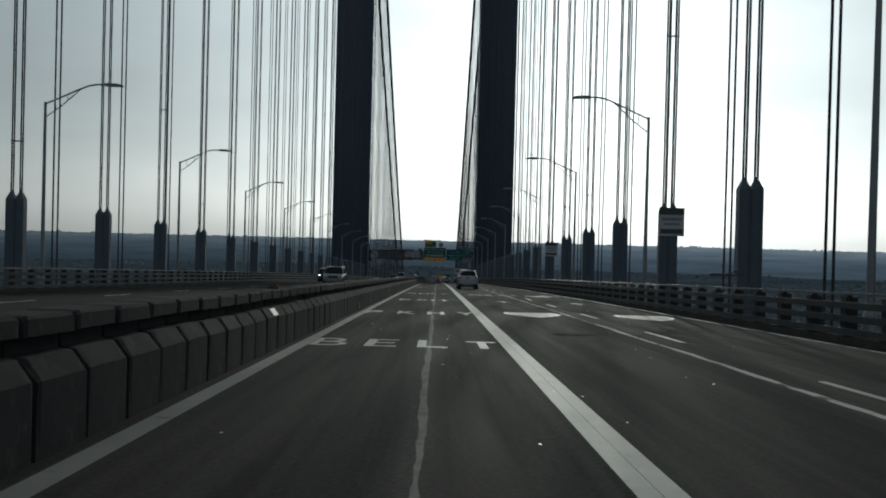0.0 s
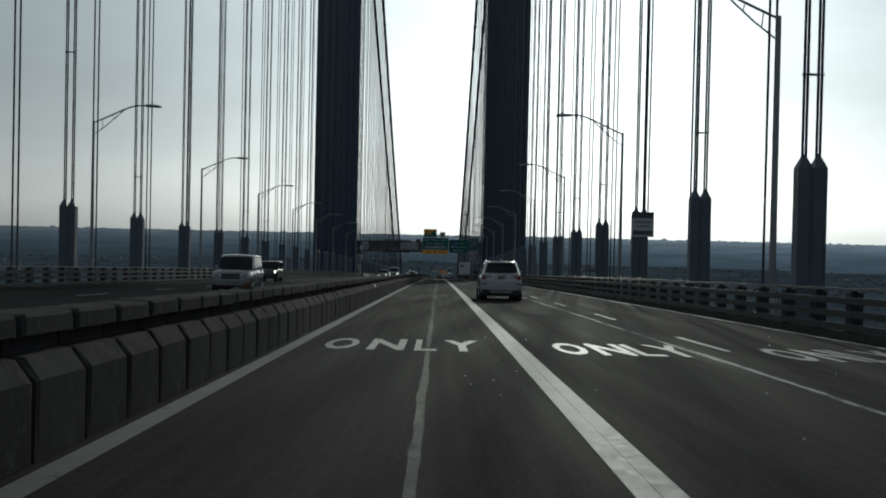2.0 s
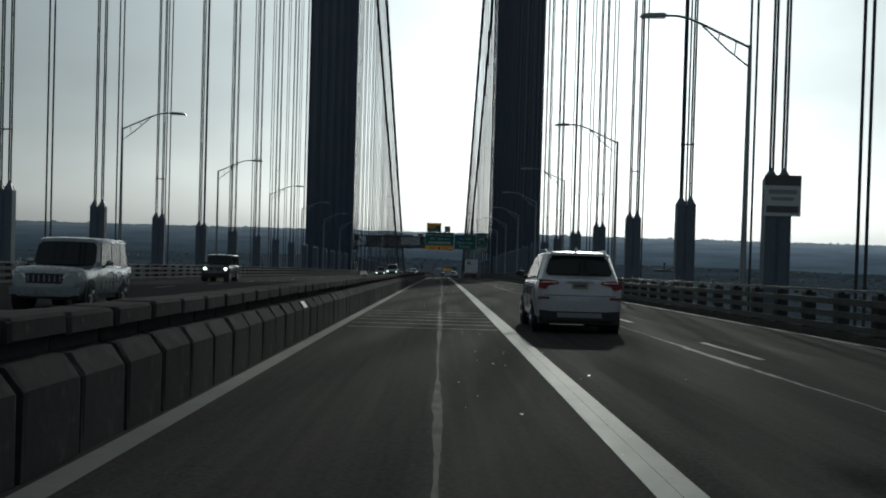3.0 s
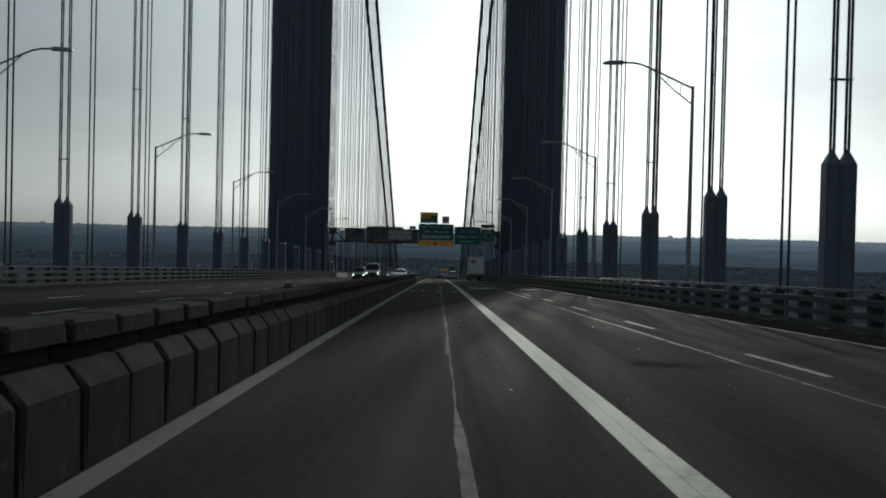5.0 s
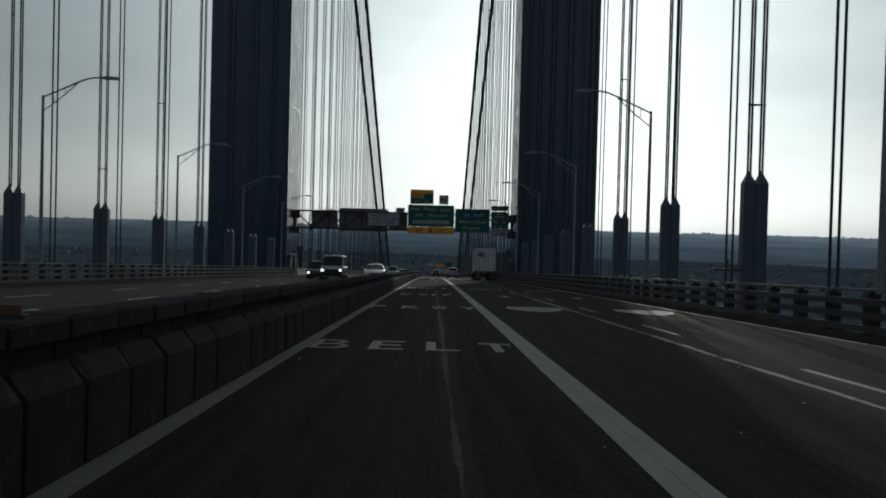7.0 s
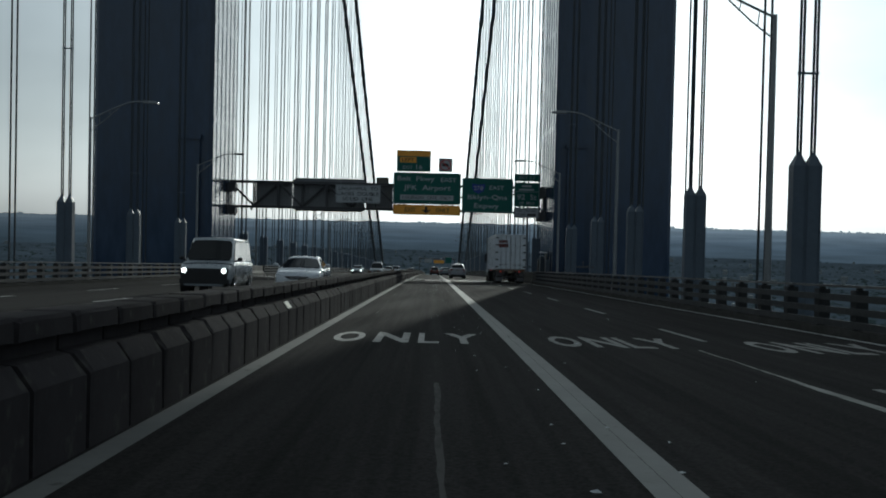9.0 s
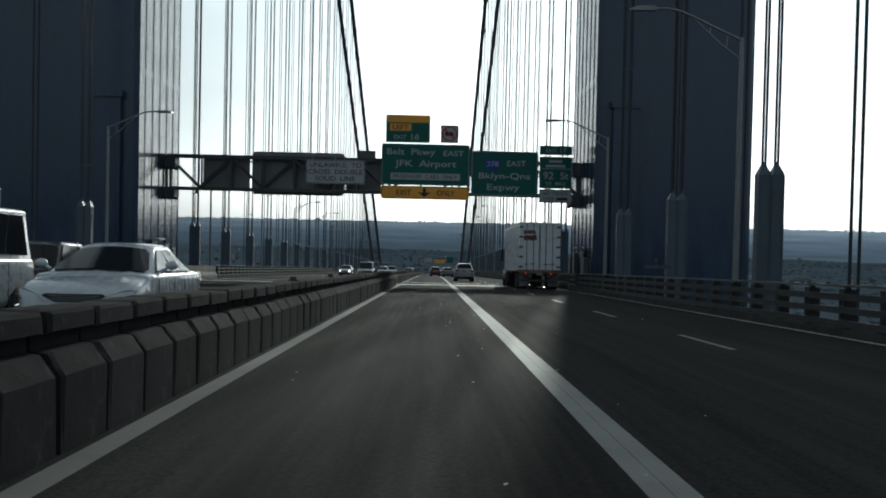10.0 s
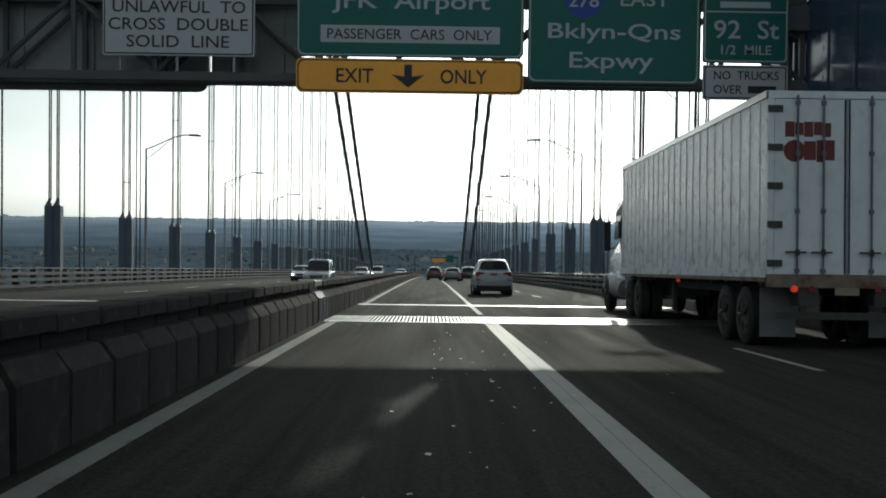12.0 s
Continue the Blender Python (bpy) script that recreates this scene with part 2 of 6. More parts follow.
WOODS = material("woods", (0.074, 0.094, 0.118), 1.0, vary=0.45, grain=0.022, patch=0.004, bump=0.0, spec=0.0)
nodes, links = CROWNS.node_tree.nodes, CROWNS.node_tree.links
island, per_tree, tinted = (nodes.new(k) for k in ("ShaderNodeNewGeometry", "ShaderNodeMapRange", "ShaderNodeVectorMath"))
per_tree.inputs["To Min"].default_value, per_tree.inputs["To Max"].default_value = 0.88, 1.14
links.new(island.outputs["Random Per Island"], per_tree.inputs["Value"])
tinted.operation = "SCALE"
links.new(nodes["Principled BSDF"].inputs["Base Color"].links[0].from_socket, tinted.inputs[0])
links.new(per_tree.outputs[0], tinted.inputs["Scale"])
links.new(tinted.outputs[0], nodes["Principled BSDF"].inputs["Base Color"])
CITY = material("far_masonry", (0.2, 0.22, 0.23), 0.9, vary=0.4, grain=0.1, patch=0.01, bump=0.0)


# ---- mesh helpers ----
def box(bm, x0, x1, y0, y1, z0, z1):
    v = [bm.verts.new((x, y, z)) for z in (z0, z1) for y in (y0, y1) for x in (x0, x1)]
    for f in ((0, 2, 3, 1), (4, 5, 7, 6), (0, 1, 5, 4), (2, 6, 7, 3), (0, 4, 6, 2), (1, 3, 7, 5)):
        bm.faces.new([v[i] for i in f])
    return v


def extrude_y(bm, outline, y0, y1, shear=None):
    """A prism: the outline, (x, z) counter-clockwise seen from -y, from y0 to y1."""
    a = [bm.verts.new((x, y0, z)) for x, z in outline]
    b = [bm.verts.new((x, y1, z)) for x, z in outline]
    bm.faces.new(a)
    bm.faces.new(b[::-1])
    for i in range(len(a)):
        j = (i + 1) % len(a)
        bm.faces.new((a[j], a[i], b[i], b[j]))


def tube(bm, p0, p1, r0, r1=None, sides=8, caps=True):
    p0, p1 = Vector(p0), Vector(p1)
    r1 = r0 if r1 is None else r1
    w = (p1 - p0).normalized()
    u = w.orthogonal().normalized()
    v = w.cross(u)
    rings = []
    for p, r in ((p0, r0), (p1, r1)):
        rings.append([bm.verts.new(p + r * (math.cos(2 * math.pi * k / sides) * u + math.sin(2 * math.pi * k / sides) * v)) for k in range(sides)])
    for k in range(sides):
        j = (k + 1) % sides
        bm.faces.new((rings[0][k], rings[0][j], rings[1][j], rings[1][k]))
    if caps:
        bm.faces.new(rings[0][::-1])
        bm.faces.new(rings[1])


def pipe(bm, points, r, sides=8):
    for a, b in zip(points, points[1:]):
        tube(bm, a, b, r, r, sides)


def mesh_of(name, bm, mat, smooth=0.0, bevel=0.0):
    if bevel:
        edges = [e for e in bm.edges if e.is_manifold and e.calc_face_angle(0) > 0.6]
        bmesh.ops.bevel(bm, geom=edges, offset=bevel, segments=1, affect="EDGES", clamp_overlap=True)
    bmesh.ops.recalc_face_normals(bm, faces=bm.faces[:])
    me = bpy.data.meshes.new(name)
    bm.to_mesh(me)
    bm.free()
    for m in mat if isinstance(mat, (list, tuple)) else (mat,):
        me.materials.append(m)
    if smooth:
        me.shade_smooth()
        me.set_sharp_from_angle(angle=radians(smooth))
    return me


def part(name, bm, mat, parent, label="", smooth=0.0, bevel=0.0):
    """Links a bmesh as one mesh object under a thing or a part."""
    ob = new(name, mesh_of(name, bm, mat, smooth, bevel))
    ob.parent = parent
    return tagged(ob, label=label)


def share(name, me, parent, m):
    """One more object on a mesh that is already there."""
    ob = new(name, me)
    ob.parent, ob.matrix_basis = parent, m
    return ob


def empty(name, m, **tags):
    ob = new(name)
    ob.empty_display_size = 0.3
    ob.matrix_basis = m
    return tagged(ob, **tags)


def strip(bm, x0, x1, y0, y1, dz, step=5.0, side=0.0):
    """A ribbon that lies on the deck's curve, with a skirt of the given depth."""
    ys = [y0] + [step * k for k in range(math.floor(y0 / step) + 1, math.ceil(y1 / step))] + [y1]
    rows = [[bm.verts.new((x, y, deck(y) + dz)) for x in (x0, x1)] for y in ys]
    for a, b in zip(rows, rows[1:]):
        bm.faces.new((a[0], a[1], b[1], b[0]))
    if side:
        low = [[bm.verts.new((x, y, deck(y) + dz - side)) for x in (x0, x1)] for y in ys]
        for a, b, c, d in zip(rows, rows[1:], low, low[1:]):
            bm.faces.new((a[1], c[1], d[1], b[1]))
            bm.faces.new((a[0], b[0], d[0], c[0]))
            bm.faces.new((c[0], d[0], d[1], c[1]))
        bm.faces.new((rows[0][0], low[0][0], low[0][1], rows[0][1]))
        bm.faces.new((rows[-1][0], rows[-1][1], low[-1][1], low[-1][0]))


def lettering(body, width, height, depth=0.004, bold=0.0):
    """A mesh of the built-in font, its lower left corner at the origin, fitted to width and height in x and y."""
    cu = bpy.data.curves.new("letters", "FONT")
    cu.body, cu.size, cu.extrude, cu.offset, cu.resolution_u = body, 1.0, 0.0, bold, 3
    ob = bpy.data.objects.new("letters", cu)
    scene.collection.objects.link(ob)
    me = bpy.data.meshes.new_from_object(ob.evaluated_get(bpy.context.evaluated_depsgraph_get()))
    bpy.data.objects.remove(ob)
    bpy.data.curves.remove(cu)
    xs, ys = [v.co.x for v in me.vertices], [v.co.y for v in me.vertices]
    x0, y0, w, h = min(xs), min(ys), max(xs) - min(xs), max(ys) - min(ys)
    bm = bmesh.new()
    bm.from_mesh(me)
    bpy.data.meshes.remove(me)
    for v in bm.verts:
        v.co = ((v.co.x - x0) / w * width, (v.co.y - y0) / h * height, 0)
    if depth:
        made = bmesh.ops.extrude_face_region(bm, geom=bm.faces[:])
        for e in made["geom"]:
            if isinstance(e, bmesh.types.BMVert):
                e.co.z += depth
    return bm


# ---- land far below, out to the horizon ----
def land_height(x, y):
    r = math.hypot(x + 5, y - 150)
    rise = 12 * min(max((r - 900) / 2200, 0), 1) ** 1.3
    hills = 10 * noise.noise(Vector((x / 700, y / 700, 3.1))) * min(r / 1500, 1)
    return -92 + rise + hills


def build_land():
    bm = bmesh.new()
    radii = [0, 60, 120, 200, 300, 420, 560, 720, 900, 1100, 1350, 1650, 2000, 2300, 2600, 2850, 3060]
    rings, count = [], 120
    for r in radii:
        if r == 0:
            rings.append([bm.verts.new((-5, 150, land_height(-5, 150)))] * count)
            continue
        ring = []
        for k in range(count):
            a = 2 * math.pi * k / count
            x, y = -5 + r * math.sin(a), 150 + r * math.cos(a)
            ring.append(bm.verts.new((x, y, land_height(x, y))))
        rings.append(ring)
    for a, b in zip(rings, rings[1:]):
        for k in range(count):
            j = (k + 1) % count
            bm.faces.new([a[k], b[k], b[j]] if a[k] is a[j] else [a[k], b[k], b[j], a[j]])
    tagged(new("ground", mesh_of("ground", bm, GROUND, smooth=60)), "dark wooded lowland reaching to the horizon, tinted haze blue", "ground", kind="structure")


build_land()


def build_woods():
    """The tree canopy over the land ahead: an uneven sheet of crowns, rising and falling like tree tops."""
    rng = np.random.default_rng(5)
    across, deep = 620, 190
    verts, faces = [], []
    for i in range(deep):
        r = 420 * (2800 / 420) ** (i / (deep - 1))
        lump = rng.random(across)
        for j in range(across):
            a = radians(-38 + 76 * j / (across - 1))
            x, y = -5 + r * math.sin(a), 150 + r * math.cos(a)
            open_land = noise.noise(Vector((x / 260, y / 260, 7.7)))
            crown = 1.5 + 0.9 * lump[j] + 1.6 * noise.noise(Vector((x / 55, y / 55, 2.2))) - (3 if open_land > 0.3 else 0)
            verts.append((x, y, land_height(x, y) + 1.0 + crown))
    for i in range(deep - 1):
        for j in range(across - 1):
            k = i * across + j
            faces.append((k, k + across, k + across + 1, k + 1))
    me = bpy.data.meshes.new("woods")
    me.from_pydata(verts, [], faces)
    me.materials.append(WOODS)
    me.shade_smooth()
    tagged(new("far_woods", me), "woods covering the distant land, their colour tinted haze blue", "woods", kind="stuff")


build_woods()


def build_tree_tops():
    """Thousands of lumpy crowns that break up the far canopy, thinning out over open land."""
    rng = np.random.default_rng(21)
    bm = bmesh.new()
    bmesh.ops.create_icosphere(bm, subdivisions=1, radius=1.0)
    ball = np.array([v.co[:] for v in bm.verts])
    tris = np.array([[v.index for v in f.verts] for f in bm.faces])
    bm.free()
    verts, faces, k = [], [], 0
    for _ in range(16000):
        r = 480 * (2740 / 480) ** rng.random()
        a = radians(rng.uniform(-27, 27))
        x, y = -5 + r * math.sin(a), 150 + r * math.cos(a)
        if noise.noise(Vector((x / 260, y / 260, 7.7))) > 0.25 + 0.2 * rng.random():
            continue
        size = rng.uniform(1.8, 4.2)
        blob = ball * (1 + rng.uniform(-0.28, 0.28, (len(ball), 1))) * (size * rng.uniform(0.8, 1.4), size * rng.uniform(0.8, 1.4), size * rng.uniform(0.6, 0.95))
        verts.append(blob + (x, y, land_height(x, y) + 2.2 - size * 0.15))
        faces.append(tris + 12 * k)
        k += 1
    me = bpy.data.meshes.new("tree_tops")
    me.from_pydata(np.concatenate(verts).tolist(), [], np.concatenate(faces).tolist())
    me.materials.append(CROWNS)
    me.shade_smooth()
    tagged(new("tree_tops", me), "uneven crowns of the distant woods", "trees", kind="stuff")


build_tree_tops()


def build_far_town():
    """Small pale roofs and blocks scattered through the far woods."""
    rng = np.random.default_rng(8)
    verts, faces = [], []
    corner = np.array([[x, y, z] for z in (0, 1) for y in (-1, 1) for x in (-1, 1)], float)
    quads = np.array([[0, 2, 3, 1], [4, 5, 7, 6], [0, 1, 5, 4], [2, 6, 7, 3], [0, 4, 6, 2], [1, 3, 7, 5]])
    for k in range(130):
        r = 900 + 1800 * rng.random() ** 1.2
        a = radians(rng.uniform(-26, 26))
        x, y = -5 + r * math.sin(a), 150 + r * math.cos(a)
        tall = rng.uniform(9, 13) if rng.random() < 0.97 else rng.uniform(18, 26)
        verts.append(corner * (rng.uniform(1.5, 5), rng.uniform(2, 5), tall * 0.85) + (x, y, land_height(x, y)))
        faces.append(quads + 8 * k)
    me = bpy.data.meshes.new("town")
    me.from_pydata(np.concatenate(verts).tolist(), [], np.concatenate(faces).tolist())
    me.materials.append(CITY)
    tagged(new("far_town", me), "small pale houses scattered through the distant woods", "town", kind="stuff")


build_far_town()

# ---- the roadway ----
ROAD_Y0, ROAD_Y1 = -60.0, 760.0
bm = bmesh.new()
strip(bm, -18.6, 9.3, ROAD_Y0, ROAD_Y1, 0.0, side=0.5)
road = tagged(new("road", mesh_of("road", bm, ASPHALT)), "worn dark grey asphalt roadway with tyre-darkened lanes", "road", kind="structure")


def marking(name, x0, x1, y0, y1, mat, label="", dz=0.004):
    bm = bmesh.new()
    strip(bm, x0, x1, y0, y1, dz)
    return part(name, bm, mat, road, label)


marking("edge_line", -2.295, -2.083, -20, 340, EDGE_PAINT, "grimy white edge line beside the median barrier")
marking("edge_line", -2.295, -2.083, 352, 700, EDGE_PAINT, "grimy white edge line beside the median barrier")
marking("solid_line", 1.297, 1.4545, -20, 338.8, PAINT, "white line, one of a double solid pair")
marking("solid_line", 1.4585, 1.616, -20, 338.8, PAINT, "white line, one of a double solid pair")
marking("solid_line", 1.37, 1.52, 344, 700, PAINT, "single white lane line")
marking("edge_line", 8.35, 8.5, -20, 330, WORN_PAINT, "faded white edge line by the railing")


def wavering(name, x, y0, y1, width, sway, seed, mat, label, dz=0.003):
    bm = bmesh.new()
    rng = random.Random(seed)
    last, y, drift, swell = None, y0, 0.0, 0.8
    while y < y1:
        drift = 0.9 * drift + rng.uniform(-sway, sway) * 0.8
        swell = min(max(swell + rng.uniform(-0.22, 0.22), 0.2), 1.15)
        w = width * swell
        row = [bm.verts.new((x + drift + s * w / 2, y, deck(y) + dz)) for s in (-1, 1)]
        if last:
            bm.faces.new((last[0], last[1], row[1], row[0]))
        last = row
        y += rng.uniform(0.12, 0.4)
    return part(name, bm, mat, road, label)


wavering("sealed_joint", 0.0, -20, 131, 0.085, 0.009, 1, SEALER, "rough pale sealed joint along the lane")
wavering("sealed_joint", 0.07, 130, 246, 0.085, 0.009, 2, SEALER, "rough pale sealed joint along the lane")
wavering("sealed_joint", 4.42, -20, 252, 0.12, 0.016, 3, BLEACHED, "bleached ragged joint along the deck")
wavering("sealed_joint", -6.2, -20, 338, 0.08, 0.012, 4, SEALER, "bleached ragged joint along the deck")


def build_dashes():
    for x, mat, shift in ((5.09, PAINT, 0.0), (-10.0, WORN_PAINT, 0.5), (-13.7, WORN_PAINT, 0.0), (-6.35, WORN_PAINT, 3.0)):
        y = 10.43 + shift - 24.39
        while y < 520:
            if not 333 < y < 352:
                marking("lane_dash", x - 0.06, x + 0.06, y, y + 4.1, mat)
            y += 12.195


build_dashes()


def pavement_word(body, x0, x1, y0, y1, label, mat=LETTER_PAINT):
    blocks = {"T": ((0, 0.85, 1, 1), (0.36, 0, 0.64, 0.85)), "I": ((0, 0, 1, 1),), "L": ((0, 0, 0.3, 1), (0.3, 0, 1, 0.15)),
              "E": ((0, 0, 0.3, 1), (0.3, 0.87, 1, 1), (0.3, 0.44, 0.9, 0.57), (0.3, 0, 1, 0.13))}
    if body in blocks:
        bm = bmesh.new()
        for a, b, c, d in blocks[body]:
            bm.faces.new([bm.verts.new((u * (x1 - x0), v * (y1 - y0), 0)) for u, v in ((a, b), (c, b), (c, d), (a, d))])
    else:
        bm = lettering(body, x1 - x0, y1 - y0, 0.0, 0.0 if body == "B" else 0.03)
    me = mesh_of("pavement_word", bm, mat)
    share("pavement_word", me, road, deck_pose(x0, y0, 0.005))["label"] = label


def letters_row(body, centres, widths, y0, tall):
    for ch, c, w in zip(body, centres, widths):
        pavement_word(ch, c - w / 2, c + w / 2, y0, y0 + tall, "tall white pavement letter " + ch)


def arrow_marking(x, y0):
    bm = bmesh.new()
    for face in (((-0.08, 0), (0.08, 0), (0.08, 1.5), (-0.08, 1.5)), ((-0.42, 1.45), (0.42, 1.45), (0, 2.7))):
        bm.faces.new([bm.verts.new((a, b, 0)) for a, b in face])
    share("pavement_arrow", mesh_of("pavement_arrow", bm, PAINT), road, deck_pose(x, y0, 0.005))["label"] = "white arrow painted on the road"


def route_shield(x, y0):
    """A painted route shield, stretched along the road."""
    plan = [(0.0, 0.0), (0.42, 0.75), (0.76, 1.75), (0.93, 2.7), (0.90, 3.5), (0.80, 4.25), (0.45, 4.05), (0.0, 4.25)]
    plan = plan + [(-a, b) for a, b in plan[-2:0:-1]]
    for grow, mat, dz in ((1.0, WORN_PAINT, 0.004), (0.86, PAINT, 0.007)):
        bm = bmesh.new()
        bm.faces.new([bm.verts.new((a * grow, 2.2 + (b - 2.2) * grow, 0)) for a, b in plan])
        share("route_shield", mesh_of("route_shield", bm, mat), road, deck_pose(x, y0, dz))["label"] = "white route shield painted on the road"
    bm = lettering("278", 1.2, 1.7, 0.0)
    share("pavement_word", mesh_of("pavement_word", bm, FADED_INK), road, deck_pose(x - 0.6, y0 + 1.25, 0.010))["label"] = "faded route number in the painted shield"
    bm = bmesh.new()
    bm.faces.new([bm.verts.new(q) for q in ((-0.72, 3.3, 0), (0.72, 3.3, 0), (0.70, 3.72, 0), (-0.70, 3.72, 0))])
    share("shield_band", mesh_of("shield_band", bm, FADED_INK), road, deck_pose(x, y0, 0.010))["label"] = "faded band across the painted shield"


for shift in (0.0, 182.2):
    letters_row("BELT", (-1.76, -0.85, 0.05, 0.95), (0.62, 0.56, 0.53, 0.56), 199.3 if shift else 19.28, 2.0)
    letters_row("PKWY" if shift else "PKHY", (-1.90, -0.82, 0.10, 1.05), (0.58, 0.60, 0.55, 0.60), 34.85 + shift, 2.5)
    letters_row("EXIT", (-1.37, -0.60, -0.06, 0.47), (0.55, 0.58, 0.17, 0.58), 52.6 + shift, 2.55)
    letters_row("ONLY", (-1.45, -0.68, -0.04, 0.57), (0.55, 0.60, 0.36, 0.62), 70.1 + shift, 2.75)
    letters_row("ONLY", (2.38, 3.05, 3.60, 4.10), (0.52, 0.56, 0.40, 0.58), 69.95 + shift, 2.75)
    letters_row("ONLY", (5.95, 6.62, 7.17, 7.67), (0.52, 0.56, 0.40, 0.58), 69.6 + shift, 2.75)
    arrow_marking(3.3, 52.3 + shift)
    arrow_marking(6.8, 52.0 + shift)
    route_shield(3.28, 34.5 + shift)
    route_shield(6.95, 34.2 + shift)

for k in range(6):
    marking("rumble_bar", -2.0, 1.25, 102.2 + 1.8 * k, 102.34 + 1.8 * k, BLEACHED, "thin pale bar across the lane")


def build_joints():
    """A finger joint and a plain steel joint across the deck at the tower."""
    for x0, x1 in ((-2.42, 8.75), (-18.2, -3.4)):
        bm = bmesh.new()
        y0 = 339.2
        strip(bm, x0, x1, y0, y0 + 0.25, 0.006)
        strip(bm, x0, x1, y0 + 2.9, y0 + 3.1, 0.006)
        x = x0
        while x < x1 - 0.2:
            strip(bm, x, x + 0.045, y0 + 0.25, y0 + 2.9, 0.006)
            x += 0.09
        part("finger_joint", bm, JOINT_STEEL, road, "worn bright steel finger joint")
        bm = bmesh.new()
        strip(bm, x0, x1, 351.2, 351.9, 0.006)
        part("joint_plate", bm, JOINT_STEEL, road, "bright steel joint plate")
        bm = bmesh.new()
        strip(bm, x0, x1, y0 + 0.2, y0 + 2.95, 0.003)
        part("joint_gap", bm, GAP, road, "dark gap under the fingers")


build_joints()

bm = bmesh.new()
rng = random.Random(9)
for k in range(640):
    x, y, s = rng.uniform(-2.0, 8.2), rng.uniform(2, 345), rng.uniform(0.008, 0.024) * (1.6 if k % 9 == 0 else 1)
    if rng.random() < 0.5:
        x = rng.uniform(0.2, 1.9)
    if k >= 520:  # more of it gathers before the deck joint
        x, y = rng.gauss(0.3, 0.55), rng.uniform(286, 336)
    a = rng.uniform(0, 3)
    pts = [bm.verts.new((x + s * math.cos(a + t) * rng.uniform(0.6, 1.3), y + s * math.sin(a + t) * 1.3, deck(y) + 0.009 + rng.uniform(0, 0.01))) for t in (0, 1.6, 3.1, 4.7)]
    bm.faces.new(pts)
tagged(new("road_litter", mesh_of("road_litter", bm, SIGN_WHITE)), "pale scraps and chips scattered on the asphalt", "litter", kind="stuff")

# ---- suspension cables ----
CENTRE = -4.8
TOWER_Y = 345.6
TOP = 141.0
CABLES = {"inner": (-21.48, 11.88), "outer": (-24.6, 14.97)}


def cable_height(y):
    """Height of the main cables over the deck."""
    if y < TOWER_Y:
        s = TOWER_Y - y
        return TOP - 0.355 * s + 0.355 / 1298 * s * s
    s = (y - TOWER_Y) / 392
    return TOP + (3 - TOP) * s - 14 * s * (1 - s)


def build_cables():
    for xs in CABLES.values():
        for x in xs:
            bm = bmesh.new()
            ys = [-170 + 12 * k for k in range(43)] + [TOWER_Y + 14 * k for k in range(29)]
            pts = [(x, y, deck(y) + cable_height(y)) for y in ys]
            pipe(bm, pts, 0.5, 10)
            for k in range(len(pts) - 1):
                a, b = Vector(pts[k]), Vector(pts[k + 1])
                w = (b - a).normalized()
                tube(bm, a - w * 0.5, a + w * 0.5, 0.6, 0.6, 10)
            tagged(new("main_cable", mesh_of("main_cable", bm, CABLE, smooth=40)), "thick grey wrapped main suspension cable", "cable", "main cables")


build_cables()

# one rope, one sleeve and one clamp, shared by all hangers
bm = bmesh.new()
tube(bm, (0, 0, 0), (0, 0, 1), 0.046, 0.046, 6)
ROPE_MESH = mesh_of("rope", bm, ROPE, smooth=60)


def sleeve_mesh(height, drop):
    """A tapered steel sleeve with a pointed top and flange strips."""
    bm = bmesh.new()
    w, d, f = 0.21, 0.24, 0.03
    plan = [(-w - 0.015, -d - f), (-w + 0.03, -d - f), (-w + 0.03, -d), (w - 0.03, -d), (w - 0.03, -d - f), (w + 0.015, -d - f),
            (w + 0.015, d + f), (w - 0.03, d + f), (w - 0.03, d), (-w + 0.03, d), (-w + 0.03, d + f), (-w - 0.015, d + f)]
    rings = [[bm.verts.new((a * q, b * q, z)) for a, b in plan] for z, q in ((-drop, 1.0), (height - 0.36, 1.0), (height - 0.02, 0.36))]
    for a, b in zip(rings, rings[1:]):
        for k in range(12):
            j = (k + 1) % 12
            bm.faces.new((a[k], a[j], b[j], b[k]))
    bm.faces.new(rings[0][::-1])
    bm.faces.new(rings[-1])
    return mesh_of("sleeve", bm, BRIDGE_STEEL)


SLEEVES = {-1: sleeve_mesh(4.92, 1.6), 1: sleeve_mesh(5.12, 1.6)}
bm = bmesh.new()
tube(bm, (0, 0, -0.06), (0, 0, 0.10), 0.075, 0.06, 8)
SOCKET = mesh_of("socket", bm, BRIDGE_STEEL, smooth=40)
bm = bmesh.new()
box(bm, -0.34, 0.34, -0.05, 0.05, -0.035, 0.035)
CLAMP = mesh_of("clamp", bm, BRIDGE_STEEL)


def build_sleeve_arm(hanger):
    """A steel arm with a short upright, reaching in from a sleeve above the railing."""
    bm = bmesh.new()
    box(bm, -1.51, -0.21, -0.25, -0.15, 1.45, 1.55)
    tube(bm, (-0.31, -0.2, 1.72), (-0.81, -0.2, 1.54), 0.025, 0.025, 6)
    arm = part("arm", bm, TRUSS, hanger, "dark steel arm over the railing", bevel=0.01)
    bm = bmesh.new()
    tube(bm, (-0.98, -0.2, 1.55), (-0.98, -0.2, 1.80), 0.03, 0.03, 8)
    tube(bm, (-0.98, -0.2, 1.80), (-0.98, -0.2, 1.90), 0.07, 0.05, 10)
    part("upright", bm, TRUSS, arm, smooth=40)


